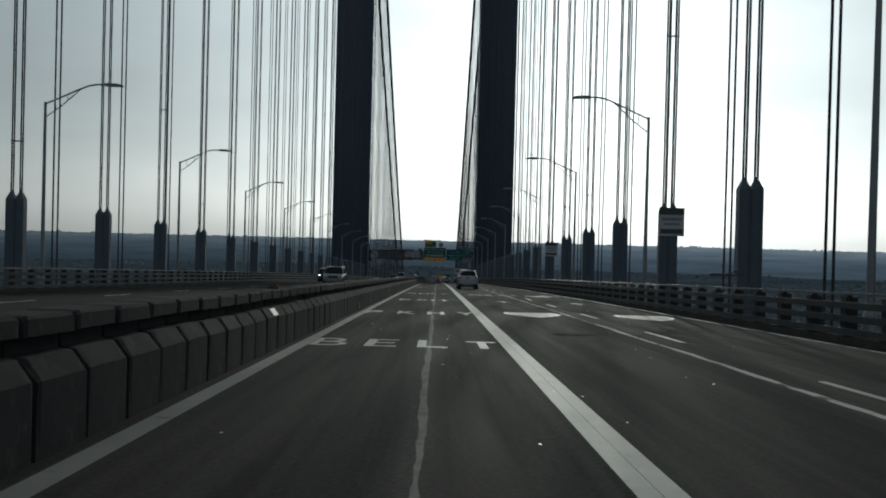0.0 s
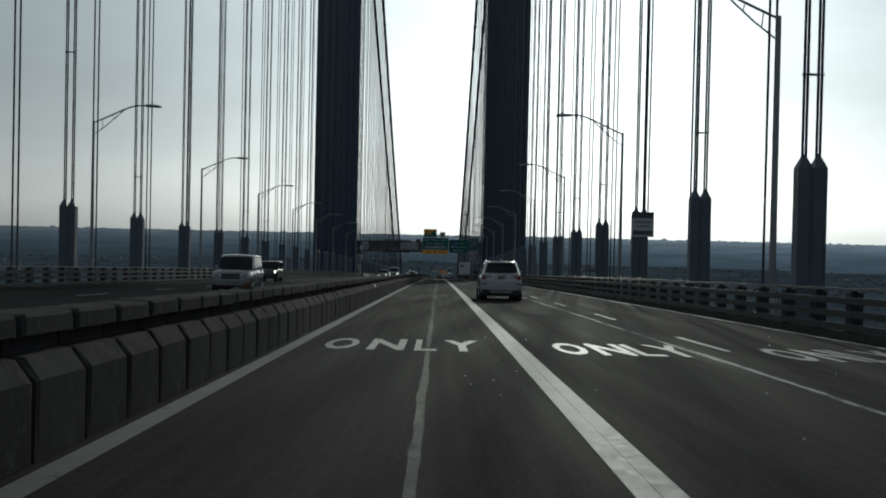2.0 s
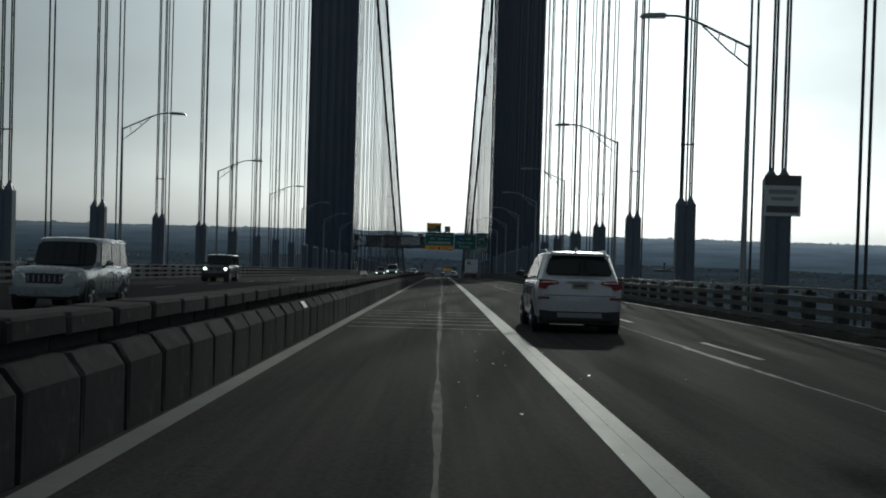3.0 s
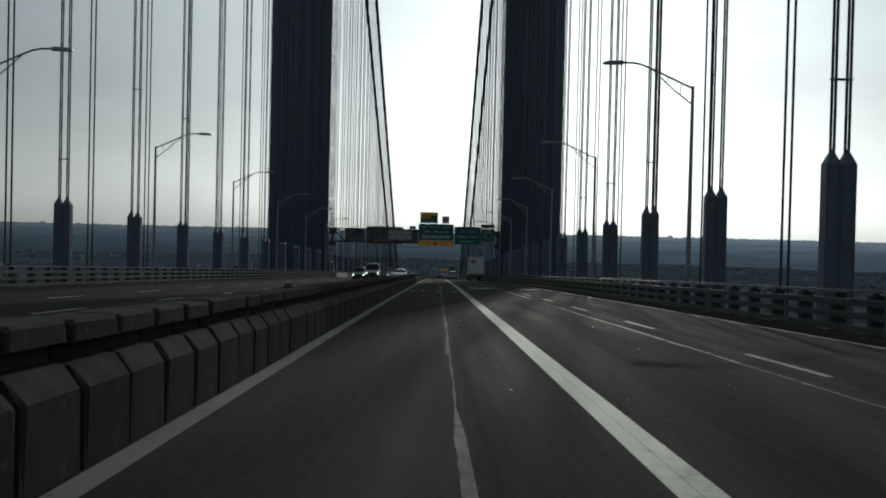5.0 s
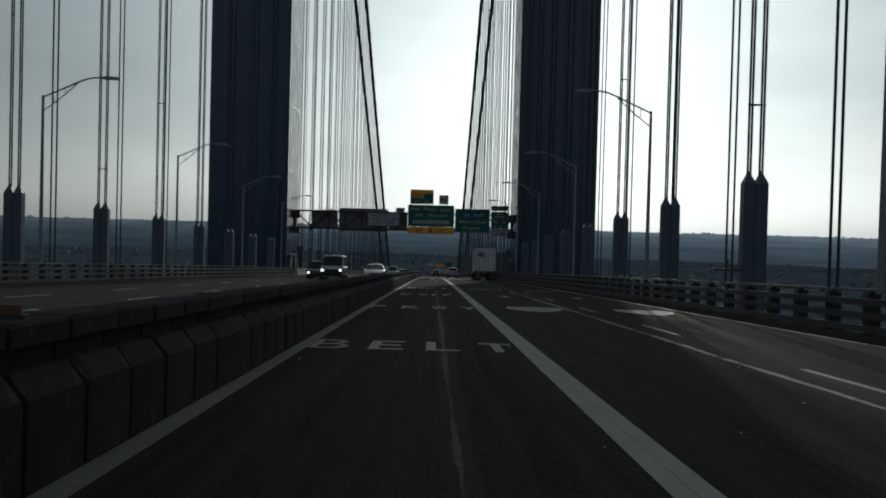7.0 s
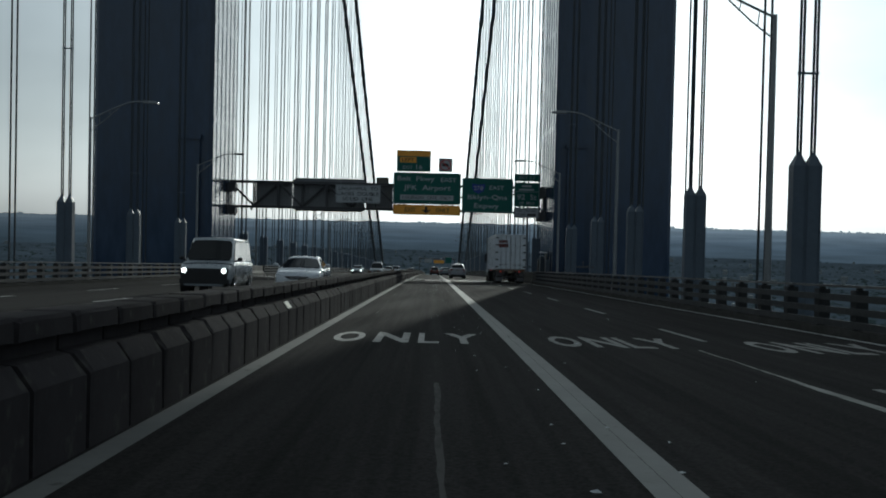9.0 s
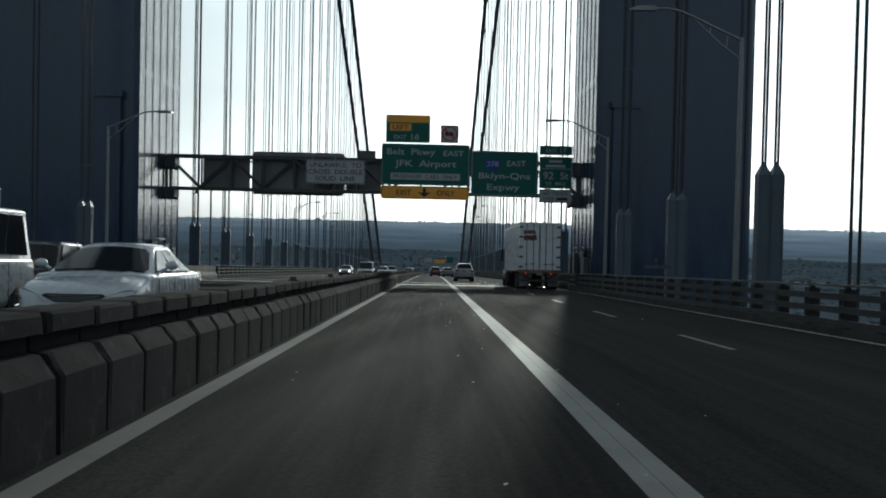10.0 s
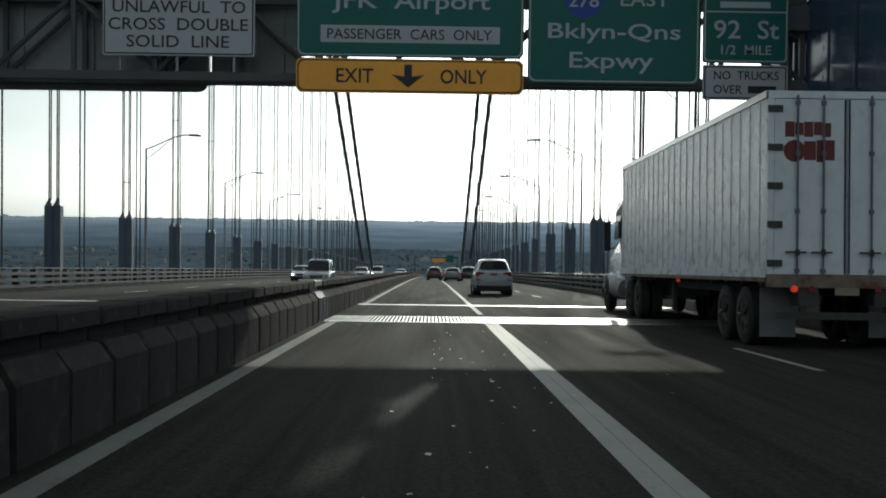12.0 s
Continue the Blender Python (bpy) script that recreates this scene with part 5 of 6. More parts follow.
        box(bm, -xr * 0.85, xr * 0.85, y_b - 0.16, y_b + 0.1, zr - 0.03, zr + 0.015)
        part("roof_spoiler", bm, coat, car, bevel=0.02)
        bm = bmesh.new()
        tube(bm, (0, -0.014, tail - 0.07), (0, 0.02, tail - 0.07), 0.042, 0.042, 16)
        part("round_badge", bm, CHROME, car)
        bm = bmesh.new()
        box(bm, -hw * 0.80, hw * 0.80, -0.012, 0.03, tail - 0.345, tail - 0.335)
        part("tailgate_seam", bm, CLADDING, car)
        bm = bmesh.new()
        box(bm, -hw * 0.30, hw * 0.30, -0.03, 0.03, tail - 0.055, tail - 0.035)
        part("tailgate_trim", bm, coat, car)
        for s in (-1, 1):
            bm = bmesh.new()
            tube(bm, (s * hw * 0.62, -0.06, ground + 0.11), (s * hw * 0.62, 0.2, ground + 0.11), 0.055, 0.055, 12)
            part("exhaust_tip", bm, CLADDING, car, smooth=40)
        bm = bmesh.new()
        tube(bm, (0.0, rear[0] + 0.02, tail + 0.10), (0.42, rear[0] + 0.06, tail + 0.16), 0.012, 0.008, 6)
        part("rear_wiper", bm, BLACK, car)
    return car


build_car("sport_utility_car", "silvery white sport utility car with bright roof rails", deck_pose(2.93, 101.8), SILVER_WHITE,
          H=1.71, belt=1.12, hood=1.04, tail=1.14, nose=0.82, rails=True, rear=(0.10, 0.50), screen=(3.5, 2.72), fascia=CLADDING, roof_w=0.60, glass=(0.26, 0.94), tuck=0.80)
build_car("square_utility_car", "pale silver square-bodied utility car coming the other way", deck_pose(-9.6, 105.4 + 4.5, 0, 180), PALE_PAINT,
          L=4.5, W=1.84, H=1.80, belt=1.08, hood=1.04, tail=1.1, nose=0.92, rear=(0.06, 0.22), screen=(3.1, 2.75), roof_w=0.72, fascia=PALE_PAINT, ground=0.30, grille=(0.5, 0.24))
build_car("open_utility_car", "black square utility car with lit round headlamps", deck_pose(-15.2, 154.0 + 4.2, 0, 180), DARK_PAINT,
          L=4.2, W=1.85, H=1.83, belt=1.15, hood=1.12, tail=1.12, nose=0.98, rear=(0.05, 0.12), screen=(2.85, 2.65), roof_w=0.80, lit=True, ground=0.32, wheel=0.4)
build_car("panel_van", "white full-size van with lit headlamps and dark windscreen", deck_pose(-8.68, 276.5 + 5.6, 0, 180), VAN_PAINT,
          L=5.6, W=2.05, H=2.2, belt=1.28, hood=1.18, tail=1.28, nose=1.02, rear=(0.04, 0.12), screen=(4.72, 3.85), roof_w=0.68, axles=(1.05, 4.6), lit=True, category="van", fascia=CLADDING, ground=0.34, wheel=0.39, grille=(0.90, 0.40))
build_car("sedan", "white four-door saloon coming the other way", deck_pose(-5.1, 276.2 + 4.75, 0.03, 180), WHITE_PAINT,
          L=4.75, W=1.82, H=1.50, belt=1.07, hood=1.01, tail=1.08, nose=0.77, rear=(0.55, 1.35), screen=(3.62, 2.62), notch=0.6, ground=0.18, wheel=0.33, lit=False, roof_w=0.50, grille=(0.5, 0.12), bumper=WHITE_PAINT, tuck=0.8)
build_car("utility_car", "black utility car with lit headlamps following the van", deck_pose(-11.5, 291.0 + 4.65, 0, 180), DARK_PAINT, lit=True, H=1.75)
build_car("hatchback_car", "dark red car far ahead in the same lane", deck_pose(0.6, 448.0), RED_PAINT, L=4.2, W=1.78, H=1.55)
build_car("sedan", "pale silver saloon far ahead", deck_pose(2.5, 434.0), PALE_PAINT,
          L=4.75, W=1.82, H=1.45, belt=0.95, hood=0.90, tail=1.0, nose=0.70, rear=(0.55, 1.35), screen=(3.55, 2.65), notch=0.6, ground=0.18, wheel=0.33)
build_car("hatchback_car", "black car far ahead", deck_pose(4.6, 446.0), DARK_PAINT, H=1.6)
build_car("sedan", "grey saloon far ahead", deck_pose(2.6, 476.0), GREY_PAINT,
          L=4.75, W=1.82, H=1.45, belt=0.95, hood=0.90, tail=1.0, nose=0.70, rear=(0.55, 1.35), screen=(3.55, 2.65), notch=0.6, ground=0.18, wheel=0.33)
build_car("utility_car", "white utility car ahead beyond the tower", deck_pose(3.1, 367.0), SILVER_WHITE,
          H=1.71, belt=1.12, hood=1.04, tail=1.14, nose=0.82, rear=(0.10, 0.50), screen=(3.5, 2.72), fascia=CLADDING, roof_w=0.55, glass=(0.30, 0.95), tuck=0.76)
build_car("utility_car", "silver utility car coming the other way beyond the tower", deck_pose(-7.6, 389.0 + 4.65, 0, 180), PALE_PAINT, H=1.8)
build_car("sedan", "white saloon coming the other way beyond the tower", deck_pose(-12.4, 421.0 + 4.75, 0, 180), WHITE_PAINT,
          L=4.75, W=1.82, H=1.45, belt=0.95, hood=0.90, tail=1.0, nose=0.70, rear=(0.55, 1.35), screen=(3.55, 2.65), notch=0.6, ground=0.18, wheel=0.33, lit=True)
build_car("sedan", "dark grey saloon coming the other way far off", deck_pose(-8.2, 452.0, 0, 180), GREY_PAINT,
          L=4.75, W=1.82, H=1.45, belt=0.95, hood=0.90, tail=1.0, nose=0.70, rear=(0.55, 1.35), screen=(3.55, 2.65), notch=0.6, ground=0.18, wheel=0.33)
build_car("utility_car", "white utility car coming the other way far off", deck_pose(-8.0, 490.0, 0, 180), WHITE_PAINT, H=1.75, lit=True)
build_car("sedan", "silver saloon coming the other way far off", deck_pose(-5.0, 510.0, 0, 180), PALE_PAINT, L=4.7, H=1.45, lit=True)


# ---- articulated lorry ----
TRAILER_WHITE = material("trailer_sheet", (0.55, 0.58, 0.62), 0.3, vary=0.12, grain=3, patch=0.5, bump=0.05, rust=(0.35, 0.34, 0.33), rust_amount=-0.02)
TRAILER_DIRT = material("grimy_steel", (0.05, 0.048, 0.046), 0.75, vary=0.4, grain=6, patch=1.2, bump=0.2, rust=(0.11, 0.07, 0.05), rust_amount=0.06)
BAR_STEEL = material("dull_bar_steel", (0.11, 0.12, 0.14), 0.5, 0.3, vary=0.3, grain=8, patch=1.5, bump=0.1, rust=(0.1, 0.06, 0.045), rust_amount=0.02)
RUSTY_RAIL = material("rusty_rail", (0.16, 0.13, 0.11), 0.75, vary=0.45, grain=5, patch=1.2, bump=0.25, rust=(0.10, 0.055, 0.035), rust_amount=0.16)
FLAP = material("grey_flap", (0.16, 0.16, 0.165), 0.7, vary=0.3, grain=5, patch=1.5, bump=0.1)
LOGO_RED = material("faded_red_print", (0.12, 0.03, 0.028), 0.6, vary=0.2, grain=8, patch=2, bump=0.0)


def build_lorry(m):
    lorry = empty("articulated_lorry", m, label="white ribbed box trailer with red print and white tractor", category="lorry", group="traffic")
    hw, z0, z1, n = 1.30, 1.18, 4.22, 13.9
    bm = bmesh.new()
    box(bm, -hw, hw, 0.03, n, z0, z1)
    body = part("trailer_box", bm, TRAILER_WHITE, lorry, bevel=0.03)
    for s in (-1, 1):
        for k in range(23):
            y = 0.45 + 0.60 * k
            bm = bmesh.new()
            box(bm, s * hw - 0.012, s * hw + 0.012, y - 0.035, y + 0.035, z0 + 0.10, z1 - 0.10)
            part("side_rib", bm, TRAILER_WHITE, body)
        for z, h in ((z0, 0.16), (z1 - 0.10, 0.12)):
            bm = bmesh.new()
            box(bm, s * hw - 0.022, s * hw + 0.022, 0.02, n, z, z + h)
            part("side_rail", bm, ALLOY if z > 2 else TRAILER_WHITE, body, bevel=0.008)
        bm = bmesh.new()
        box(bm, s * hw - 0.03, s * hw + 0.026, 0.02, n, z0 - 0.07, z0 - 0.004)
        part("lower_rail", bm, RUSTY_RAIL, body, "rust-stained lower rail", bevel=0.008)
    # rear frame and two doors with locking bars and hinges
    bm = bmesh.new()
    for x in (-hw, hw - 0.10):
        box(bm, x, x + 0.10, -0.03, 0.05, z0 - 0.08, z1)
    box(bm, -hw, hw, -0.035, 0.05, z1 - 0.11, z1 + 0.01)
    box(bm, -hw, hw, -0.05, 0.05, z0 - 0.12, z0 + 0.05)
    part("rear_frame", bm, TRAILER_WHITE, lorry, bevel=0.01)
    bm = bmesh.new()
    box(bm, -hw - 0.004, hw + 0.004, -0.062, 0.05, z0 - 0.16, z0 + 0.055)
    part("rear_sill", bm, RUSTY_RAIL, lorry, "rusty steel rear sill", bevel=0.012)
    for x in (-0.035, 0.035):
        bm = bmesh.new()
        box(bm, x - 0.013, x + 0.013, -0.032, -0.016, z0 + 0.07, z1 - 0.13)
        part("door_gasket", bm, RUBBER, lorry, "black rubber door gasket")
    for x in (-0.62, 0.62):
        bm = bmesh.new()
        box(bm, x - 0.16, x + 0.16, -0.03, 0.4, 0.72, z0 - 0.17)
        part("lamp_housing", bm, TRAILER_DIRT, lorry, bevel=0.02)
    for s in (-1, 1):
        x0, x1 = (0.012, hw - 0.11) if s > 0 else (-hw + 0.11, -0.012)
        bm = bmesh.new()
        box(bm, x0, x1, -0.02, 0.028, z0 + 0.06, z1 - 0.12)
        door = part("rear_door", bm, TRAILER_WHITE, lorry, bevel=0.008)
        for f in (0.30, 0.66):
            x = s * f * 1.18 + s * 0.04
            bm = bmesh.new()
            tube(bm, (x, -0.055, z0 + 0.0), (x, -0.055, z1 - 0.06), 0.019, 0.019, 8)
            for z in (z0 + 0.08, z0 + 1.05, z0 + 2.0, z1 - 0.22):
                box(bm, x - 0.035, x + 0.035, -0.075, -0.02, z, z + 0.07)
            part("locking_bar", bm, BAR_STEEL, door, "dark steel locking bar")
            bm = bmesh.new()
            box(bm, x - 0.20, x + 0.14, -0.09, -0.06, z0 + 0.40, z0 + 0.43)
            box(bm, x - 0.03, x + 0.03, -0.09, -0.05, z0 + 0.36, z0 + 0.47)
            part("door_handle", bm, TRAILER_DIRT, door)
        for k in range(5):
            z = z0 + 0.18 + 0.63 * k
            bm = bmesh.new()
            box(bm, min(s * (hw - 0.24), s * (hw + 0.005)), max(s * (hw - 0.24), s * (hw + 0.005)), -0.05, -0.018, z, z + 0.11)
            part("hinge", bm, TRAILER_DIRT, door, bevel=0.01)
    # two lines of print, the lower one with a round first letter
    for z, h, w, blocks in ((3.48, 0.25, 0.82, (0.20, 0.18, 0.19, 0.17, 0.19)), (3.07, 0.36, 0.86, (0.36, 0.24, 0.16, 0.20))):
        bm = bmesh.new()
        x = -1.02
        for k, f in enumerate(blocks):
            f = f * w
            if k == 0 and h > 0.3:
                tube(bm, (x + f / 2, -0.026, z + h / 2), (x + f / 2, -0.018, z + h / 2), h / 2, h / 2, 20)
            else:
                box(bm, x, x + f - 0.012, -0.026, -0.018, z + (0.03 if k % 2 else 0.0), z + h - (0.02 if k % 3 == 1 else 0.0))
            x += f
        part("print_block", bm, LOGO_RED, lorry, "faded red block of print")
    # underside
    bm = bmesh.new()
    for x in (-0.55, 0.43):
        box(bm, x, x + 0.12, 0.2, n - 0.3, 0.85, z0 - 0.004)
    for k in range(12):
        box(bm, -hw + 0.05, hw - 0.05, 0.5 + 1.1 * k, 0.58 + 1.1 * k, 1.04, z0 - 0.006)
    part("chassis", bm, TRAILER_DIRT, lorry)
    bm = bmesh.new()
    box(bm, -1.15, 1.15, 0.0, 0.10, 0.50, 0.62)
    for x in (-0.75, 0.65):
        box(bm, x, x + 0.10, 0.0, 0.10, 0.6, 1.06)
    part("under_ride_guard", bm, TRAILER_DIRT, lorry, bevel=0.01)
    for x, lit in ((-0.86, True), (-0.58, False), (0.5, False), (0.76, True)):
        bm = bmesh.new()
        tube(bm, (x, -0.07, 1.0), (x, -0.02, 1.0), 0.055, 0.06, 12)
        part("tail_lamp", bm, BRAKE_LIT if lit else TAIL, lorry, "lit round red tail lamp" if lit else "round red tail lamp")
    bm = bmesh.new()
    tube(bm, (-1.36, 6.4, 1.06), (-1.30, 6.4, 1.06), 0.035, 0.04, 10)
    part("side_marker", bm, BRAKE_LIT, lorry, "small lit red side marker")
    bm = bmesh.new()
    box(bm, -0.2, 0.2, -0.055, -0.05, 0.90, 1.02)
    part("number_plate", bm, PLATE, lorry)
    for s in (-1, 1):
        bm = bmesh.new()
        box(bm, s * 0.92 - 0.30, s * 0.92 + 0.30, 0.62, 0.65, 0.18, 1.0)
        part("mud_flap", bm, FLAP, lorry, "grey rubber mud flap")
        for y in (1.45, 2.75, 11.6, 12.9, 17.2):
            lone = y > 17
            for x in ((s * 1.08,) if lone else (s * 1.14, s * 0.82)):
                wheel_parts(lorry, x, y, 0.51, 0.27, TRAILER_DIRT)
    for s in (-1, 1):
        bm = bmesh.new()
        box(bm, s * 0.75 - 0.05, s * 0.75 + 0.05, 9.3, 9.45, 0.3, 1.1)
        part("landing_leg", bm, TRAILER_DIRT, lorry)
    # tractor
    bm = bmesh.new()
    prof = [(14.35, 0.75), (14.35, 3.15), (14.6, 3.35), (15.9, 3.30), (16.25, 2.95), (16.55, 2.15), (18.2, 1.95), (18.45, 1.6), (18.5, 0.75)]
    right = [bm.verts.new((1.12 if y < 16.5 else 0.92, y, z)) for y, z in prof]
    left = [bm.verts.new((-v.co.x, v.co.y, v.co.z)) for v in right]
    bm.faces.new(right)
    bm.faces.new(left[::-1])
    for k in range(len(prof)):
        j = (k + 1) % len(prof)
        bm.faces.new((right[j], right[k], left[k], left[j]))
    cab = part("cab", bm, WHITE_PAINT, lorry, "white tractor cab", bevel=0.05)
    for s in (-1, 1):
        pane(cab, "side_window", [(s * 1.12, y, z) for y, z in ([(15.1, 2.2), (16.3, 2.2), (16.05, 2.9), (15.1, 2.9)] if s > 0 else [(15.1, 2.9), (16.05, 2.9), (16.3, 2.2), (15.1, 2.2)])])
        bm = bmesh.new()
        box(bm, s * 1.36 - 0.10, s * 1.36 + 0.10, 16.15, 16.25, 1.85, 2.75)
        tube(bm, (s * 1.1, 16.2, 2.7), (s * 1.4, 16.2, 2.8), 0.02, 0.02, 6)
        tube(bm, (s * 1.1, 16.2, 1.95), (s * 1.4, 16.2, 1.9), 0.02, 0.02, 6)
        part("wing_mirror", bm, CLADDING, cab, "tall black wing mirror", bevel=0.02)
        bm = bmesh.new()
        tube(bm, (s * 1.0, 14.5, 0.72), (s * 1.0, 16.2, 0.72), 0.30, 0.30, 16)
        part("fuel_tank", bm, FLAP, lorry, "dull grey fuel tank", smooth=40)
        bm = bmesh.new()
        for k in range(7):
            a0, a1 = radians(20 + 20 * k), radians(40 + 20 * k)
            pts = [(q * math.cos(t), q * math.sin(t)) for q, t in ((0.62, a0), (0.66, a0), (0.66, a1), (0.62, a1))]
            ys = [(17.2 + a, 0.51 + b) for a, b in pts]
            v = [bm.verts.new((x, y, z)) for x in (s * 0.92, s * 1.22) for y, z in ys]
            for f in ((0, 1, 2, 3), (7, 6, 5, 4), (0, 4, 5, 1), (1, 5, 6, 2), (2, 6, 7, 3), (3, 7, 4, 0)):
                bm.faces.new([v[i] for i in f])
        part("mudguard", bm, WHITE_PAINT, lorry)
        bm = bmesh.new()
        tube(bm, (s * 1.0, 14.2, 1.1), (s * 1.0, 14.2, 3.7), 0.07, 0.07, 10)
        part("exhaust_stack", bm, CHROME, lorry, smooth=40)
    bm = bmesh.new()
    box(bm, -1.15, 1.15, 18.35, 18.6, 0.35, 0.75)
    part("front_bumper", bm, CHROME, lorry, bevel=0.04)
    bm = bmesh.new()
    box(bm, -0.5, 0.5, 11.0, 18.3, 0.62, 0.9)
    part("tractor_frame", bm, TRAILER_DIRT, lorry)
    return lorry


build_lorry(deck_pose(6.82, 331.3))


# ---- a second sign gantry far ahead over the approach ----
def build_far_gantry():
    y = 700.0
    g = empty("far_sign_gantry", pose(2.0, y, deck(y)), label="distant overhead gantry with white, yellow and green sign panels", category="gantry")
    bm = bmesh.new()
    box(bm, -7.2, 7.6, 0.1, 0.5, 6.7, 7.1)
    part("beam", bm, TRUSS, g)
    for x in (-7.2, 7.3):
        bm = bmesh.new()
        box(bm, x, x + 0.3, 0.1, 0.5, 0.0, 7.1)
        part("post", bm, TRUSS, g)
    for x0, x1, z0, z1, mat, label in ((-5.0, -2.1, 5.4, 6.95, SIGN_WHITE, "white sign panel"), (-1.1, 3.1, 5.1, 6.4, YELLOW, "yellow sign panel"), (3.7, 6.2, 5.2, 7.6, GREEN, "green sign panel")):
        bm = bmesh.new()
        box(bm, x0, x1, -0.02, 0.08, z0, z1)
        part("sign_panel", bm, mat, g, label, bevel=0.02)


build_far_gantry()

# ---- the movable median barrier: blocks with a T-shaped cap, pinned end to end ----
def barrier_outline():
    half = [(0.30, 0.0), (0.305, 0.52), (0.20, 0.665), (0.085, 0.68), (0.085, 0.785), (0.205, 0.80), (0.205, 0.915), (0.185, 0.94)]
    return [(-a, z) for a, z in half] + [(a, z) for a, z in half[::-1]]


JOINT_Y = 338.6


def barrier_x(y):
    """The row of blocks bows a hand's width towards the lane half way along."""
    return float(np.interp(y, (0, 40, 85, 160, 240, 285, 320, 345, 700), (-2.745, -2.72, -2.65, -2.605, -2.63, -2.69, -2.745, -2.755, -2.755)))


def block_mesh(length, seed):
    """A block with chipped, uneven arrises along its shoulders and cap."""
    rng = random.Random(seed)
    bm = bmesh.new()
    outline = barrier_outline()
    chips = {1: 0.014, 2: 0.02, 5: 0.008, 6: 0.016, 7: 0.012, 8: 0.012, 9: 0.016, 10: 0.008, 13: 0.02, 14: 0.014}
    rows = []
    for k in range(6):
        y = 0.036 + (length - 0.072) * (0.0, 0.06, 0.35, 0.65, 0.94, 1.0)[k]
        row = []
        for i, (x, z) in enumerate(outline):
            c = chips.get(i, 0.0) * (1.2 if k in (0, 5) else 0.45)
            wear = c * rng.random() ** 2 + (0.008 if k in (0, 5) and i not in (0, 15) else 0.0)
            row.append(bm.verts.new((x - math.copysign(wear, x), y + (c * 0.6 if k == 0 else -c * 0.6 if k == 5 else 0) * rng.random(), z - wear)))
        rows.append(row)
    for a, b in zip(rows, rows[1:]):
        for i in range(len(a)):
            j = (i + 1) % len(a)
            bm.faces.new((a[i], a[j], b[j], b[i]))
    bm.faces.new(rows[0][::-1])
    bm.faces.new(rows[-1])
    neck = [(-0.14, 0.04), (-0.14, 0.5), (-0.06, 0.66), (-0.06, 0.85), (0.06, 0.85), (0.06, 0.66), (0.14, 0.5), (0.14, 0.04)]
    extrude_y(bm, neck[::-1], -0.035, 0.035)
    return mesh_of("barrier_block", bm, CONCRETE)


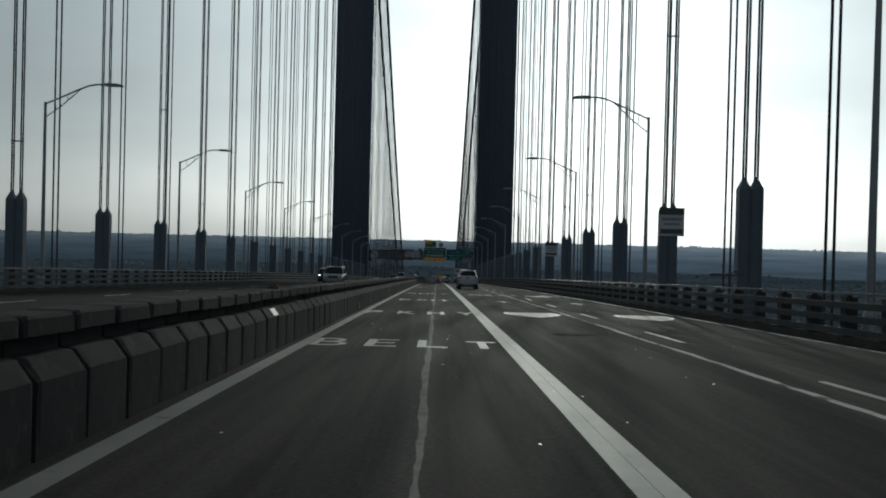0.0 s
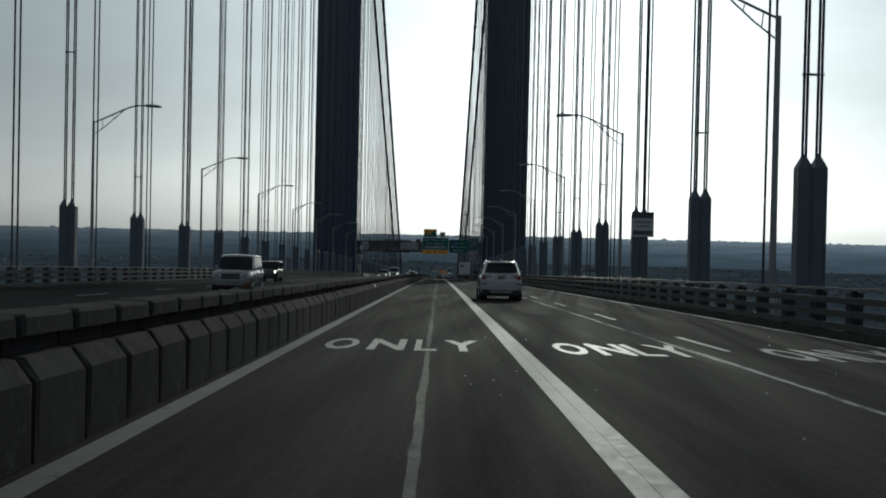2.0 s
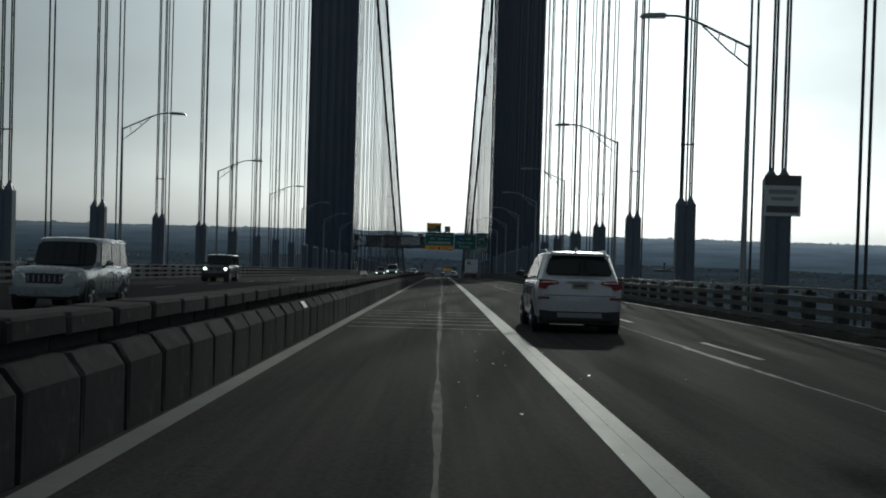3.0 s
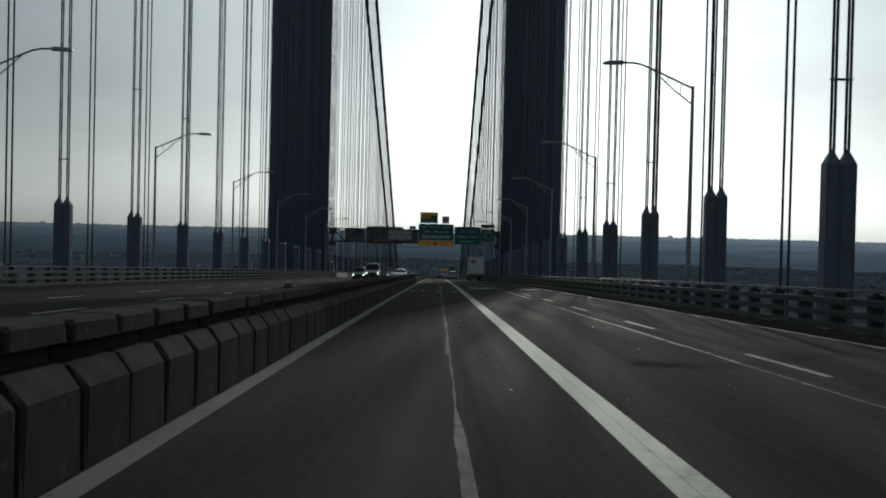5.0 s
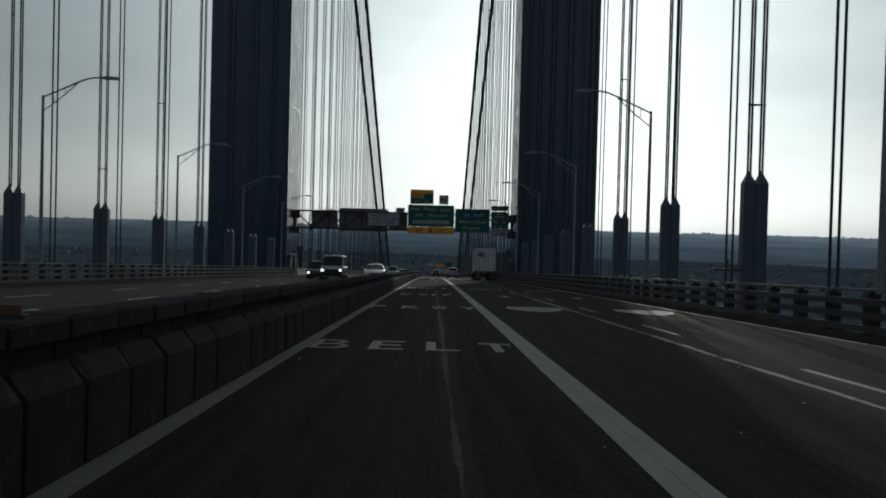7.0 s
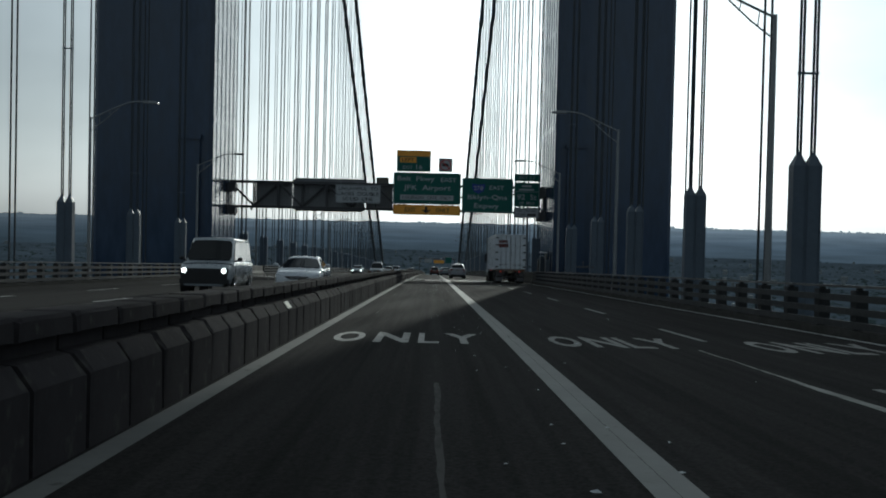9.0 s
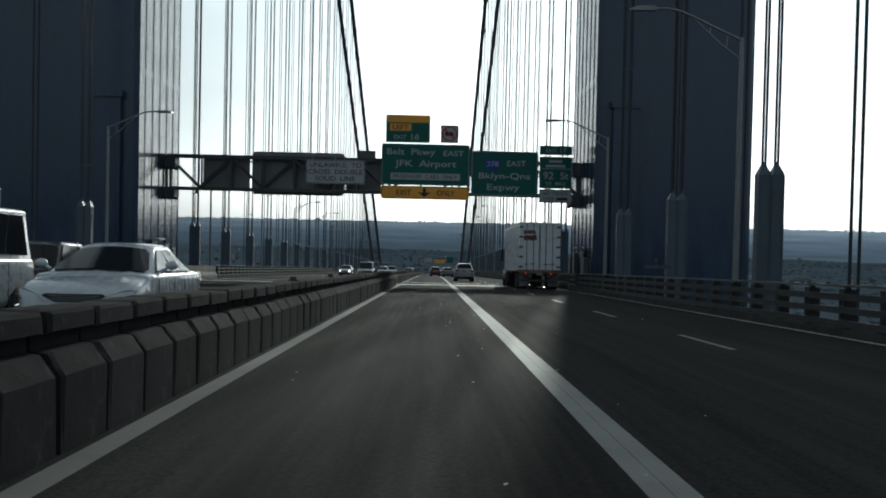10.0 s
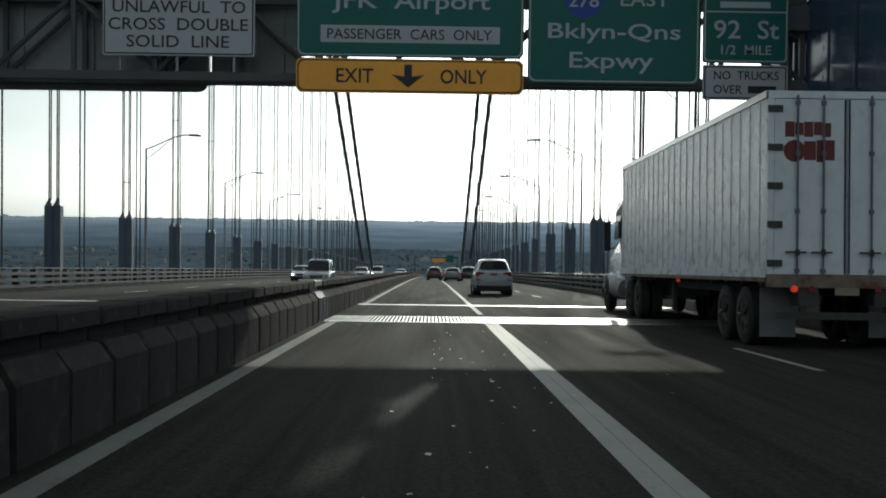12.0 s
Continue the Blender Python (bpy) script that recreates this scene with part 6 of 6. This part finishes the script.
def build_barrier():
    pitch = 1.088
    kinds = [block_mesh(pitch, 40 + k) for k in range(7)]
    rng = random.Random(7)

    def row(label, ys):
        barrier = empty("median_barrier", pose(barrier_x(ys[0]), ys[0], deck(ys[0])), label=label, category="barrier", group="median barriers")
        back = barrier.matrix_basis.inverted()
        for y in ys:
            swing = math.degrees(math.atan((barrier_x(y) - barrier_x(y + pitch)) / pitch))
            m = deck_pose(barrier_x(y) + rng.uniform(-0.007, 0.007), y, rng.uniform(-0.006, 0.008)) @ pose(0, 0, 0, 0, 0, swing + rng.uniform(-0.35, 0.35))
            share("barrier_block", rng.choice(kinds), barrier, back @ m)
        return barrier, back

    def creep(y):
        """The blocks stand a little further apart towards the tower."""
        return y + 0.33 * min(max((y - 245) / 70, 0), 1)

    near = [creep(6.1 + pitch * k) for k in range(-8, 306)]
    barrier, back = row("row of grey concrete movable barrier blocks with T-shaped caps", [y for y in near if y < JOINT_Y - pitch])
    row("row of grey barrier blocks going on past the deck joint", [340.5 + pitch * k for k in range(96)])
    # further off the row is one cast length
    bm = bmesh.new()
    rows = []
    outline = barrier_outline()
    for k in range(24):
        y = 445.2 + 12 * k
        rows.append([bm.verts.new((barrier_x(y) + a, y, deck(y) + z)) for a, z in outline])
    for a, b in zip(rows, rows[1:]):
        for i in range(len(a) - 1):
            bm.faces.new((a[i], a[i + 1], b[i + 1], b[i]))
    bm.faces.new(rows[0])
    tagged(new("median_wall", mesh_of("median_wall", bm, CONCRETE)), "concrete median wall far beyond the deck joint", "barrier", kind="structure")
    # steel box that bridges the joint, with two side rails
    bm = bmesh.new()
    extrude_y(bm, barrier_outline(), -1.0, 0.75)
    ob = part("hinge_box", bm, RAIL_STEEL, barrier, "steel hinge box at the deck joint", bevel=0.012)
    ob.matrix_basis = back @ deck_pose(barrier_x(339.4), 339.4, 0.012)
    for y in (-0.92, -0.1, 0.62):
        for s in (-1, 1):
            bm = bmesh.new()
            box(bm, min(s * 0.30, s * 0.335), max(s * 0.30, s * 0.335), y, y + 0.10, 0.04, 0.55)
            ob = part("hinge_strap", bm, SIGN_BACK, barrier, "pale steel strap on the hinge box")
            ob.matrix_basis = back @ deck_pose(barrier_x(339.4), 339.4, 0.012)


build_barrier()


def build_markers():
    amber = plain("amber_reflector", (0.10, 0.038, 0.012), 0.5)
    for y in (19.6, 69.0, 117.0, 148.4, 164.7, 168.7, 172.6, 176.6, 180.3, 184.2, 188.4, 214.0, 238.2, 282.2, 290.5, 310.6, 314.7):
        m = empty("barrier_marker", deck_pose(barrier_x(y), y, 0.935), label="small amber delineator on top of the barrier", category="delineator", group="barrier delineators")
        bm = bmesh.new()
        box(bm, -0.10, 0.10, -0.05, 0.05, 0.0, 0.03)
        part("foot", bm, BLACK, m)
        bm = bmesh.new()
        box(bm, -0.06, 0.06, -0.022, 0.022, 0.03, 0.085)
        part("reflector", bm, amber, m, bevel=0.006)
    # reflective plates lie on the sloped shoulder of a block
    for y in (17.7, 97.6, 251.9):
        bm = bmesh.new()
        box(bm, -0.003, 0.003, 0.0, 0.5, -0.065, 0.065)
        ob = new("barrier_plate", mesh_of("barrier_plate", bm, REFLECTIVE))
        ob.matrix_basis = deck_pose(barrier_x(y), y) @ pose(0.26, 0, 0.597, 0, -36, 0)
        tagged(ob, "pale reflective plate on the barrier's shoulder", "reflector", "barrier plates")
    bm = bmesh.new()
    box(bm, 0.302, 0.312, 0.0, 0.16, 0.05, 0.31)
    ob = new("orange_reflector", mesh_of("orange_reflector", bm, plain("orange_plate", (0.55, 0.075, 0.02), 0.5), bevel=0.003))
    ob.matrix_basis = deck_pose(barrier_x(37.0), 37.0)
    tagged(ob, "narrow upright orange reflector on the barrier's face", "reflector")


build_markers()
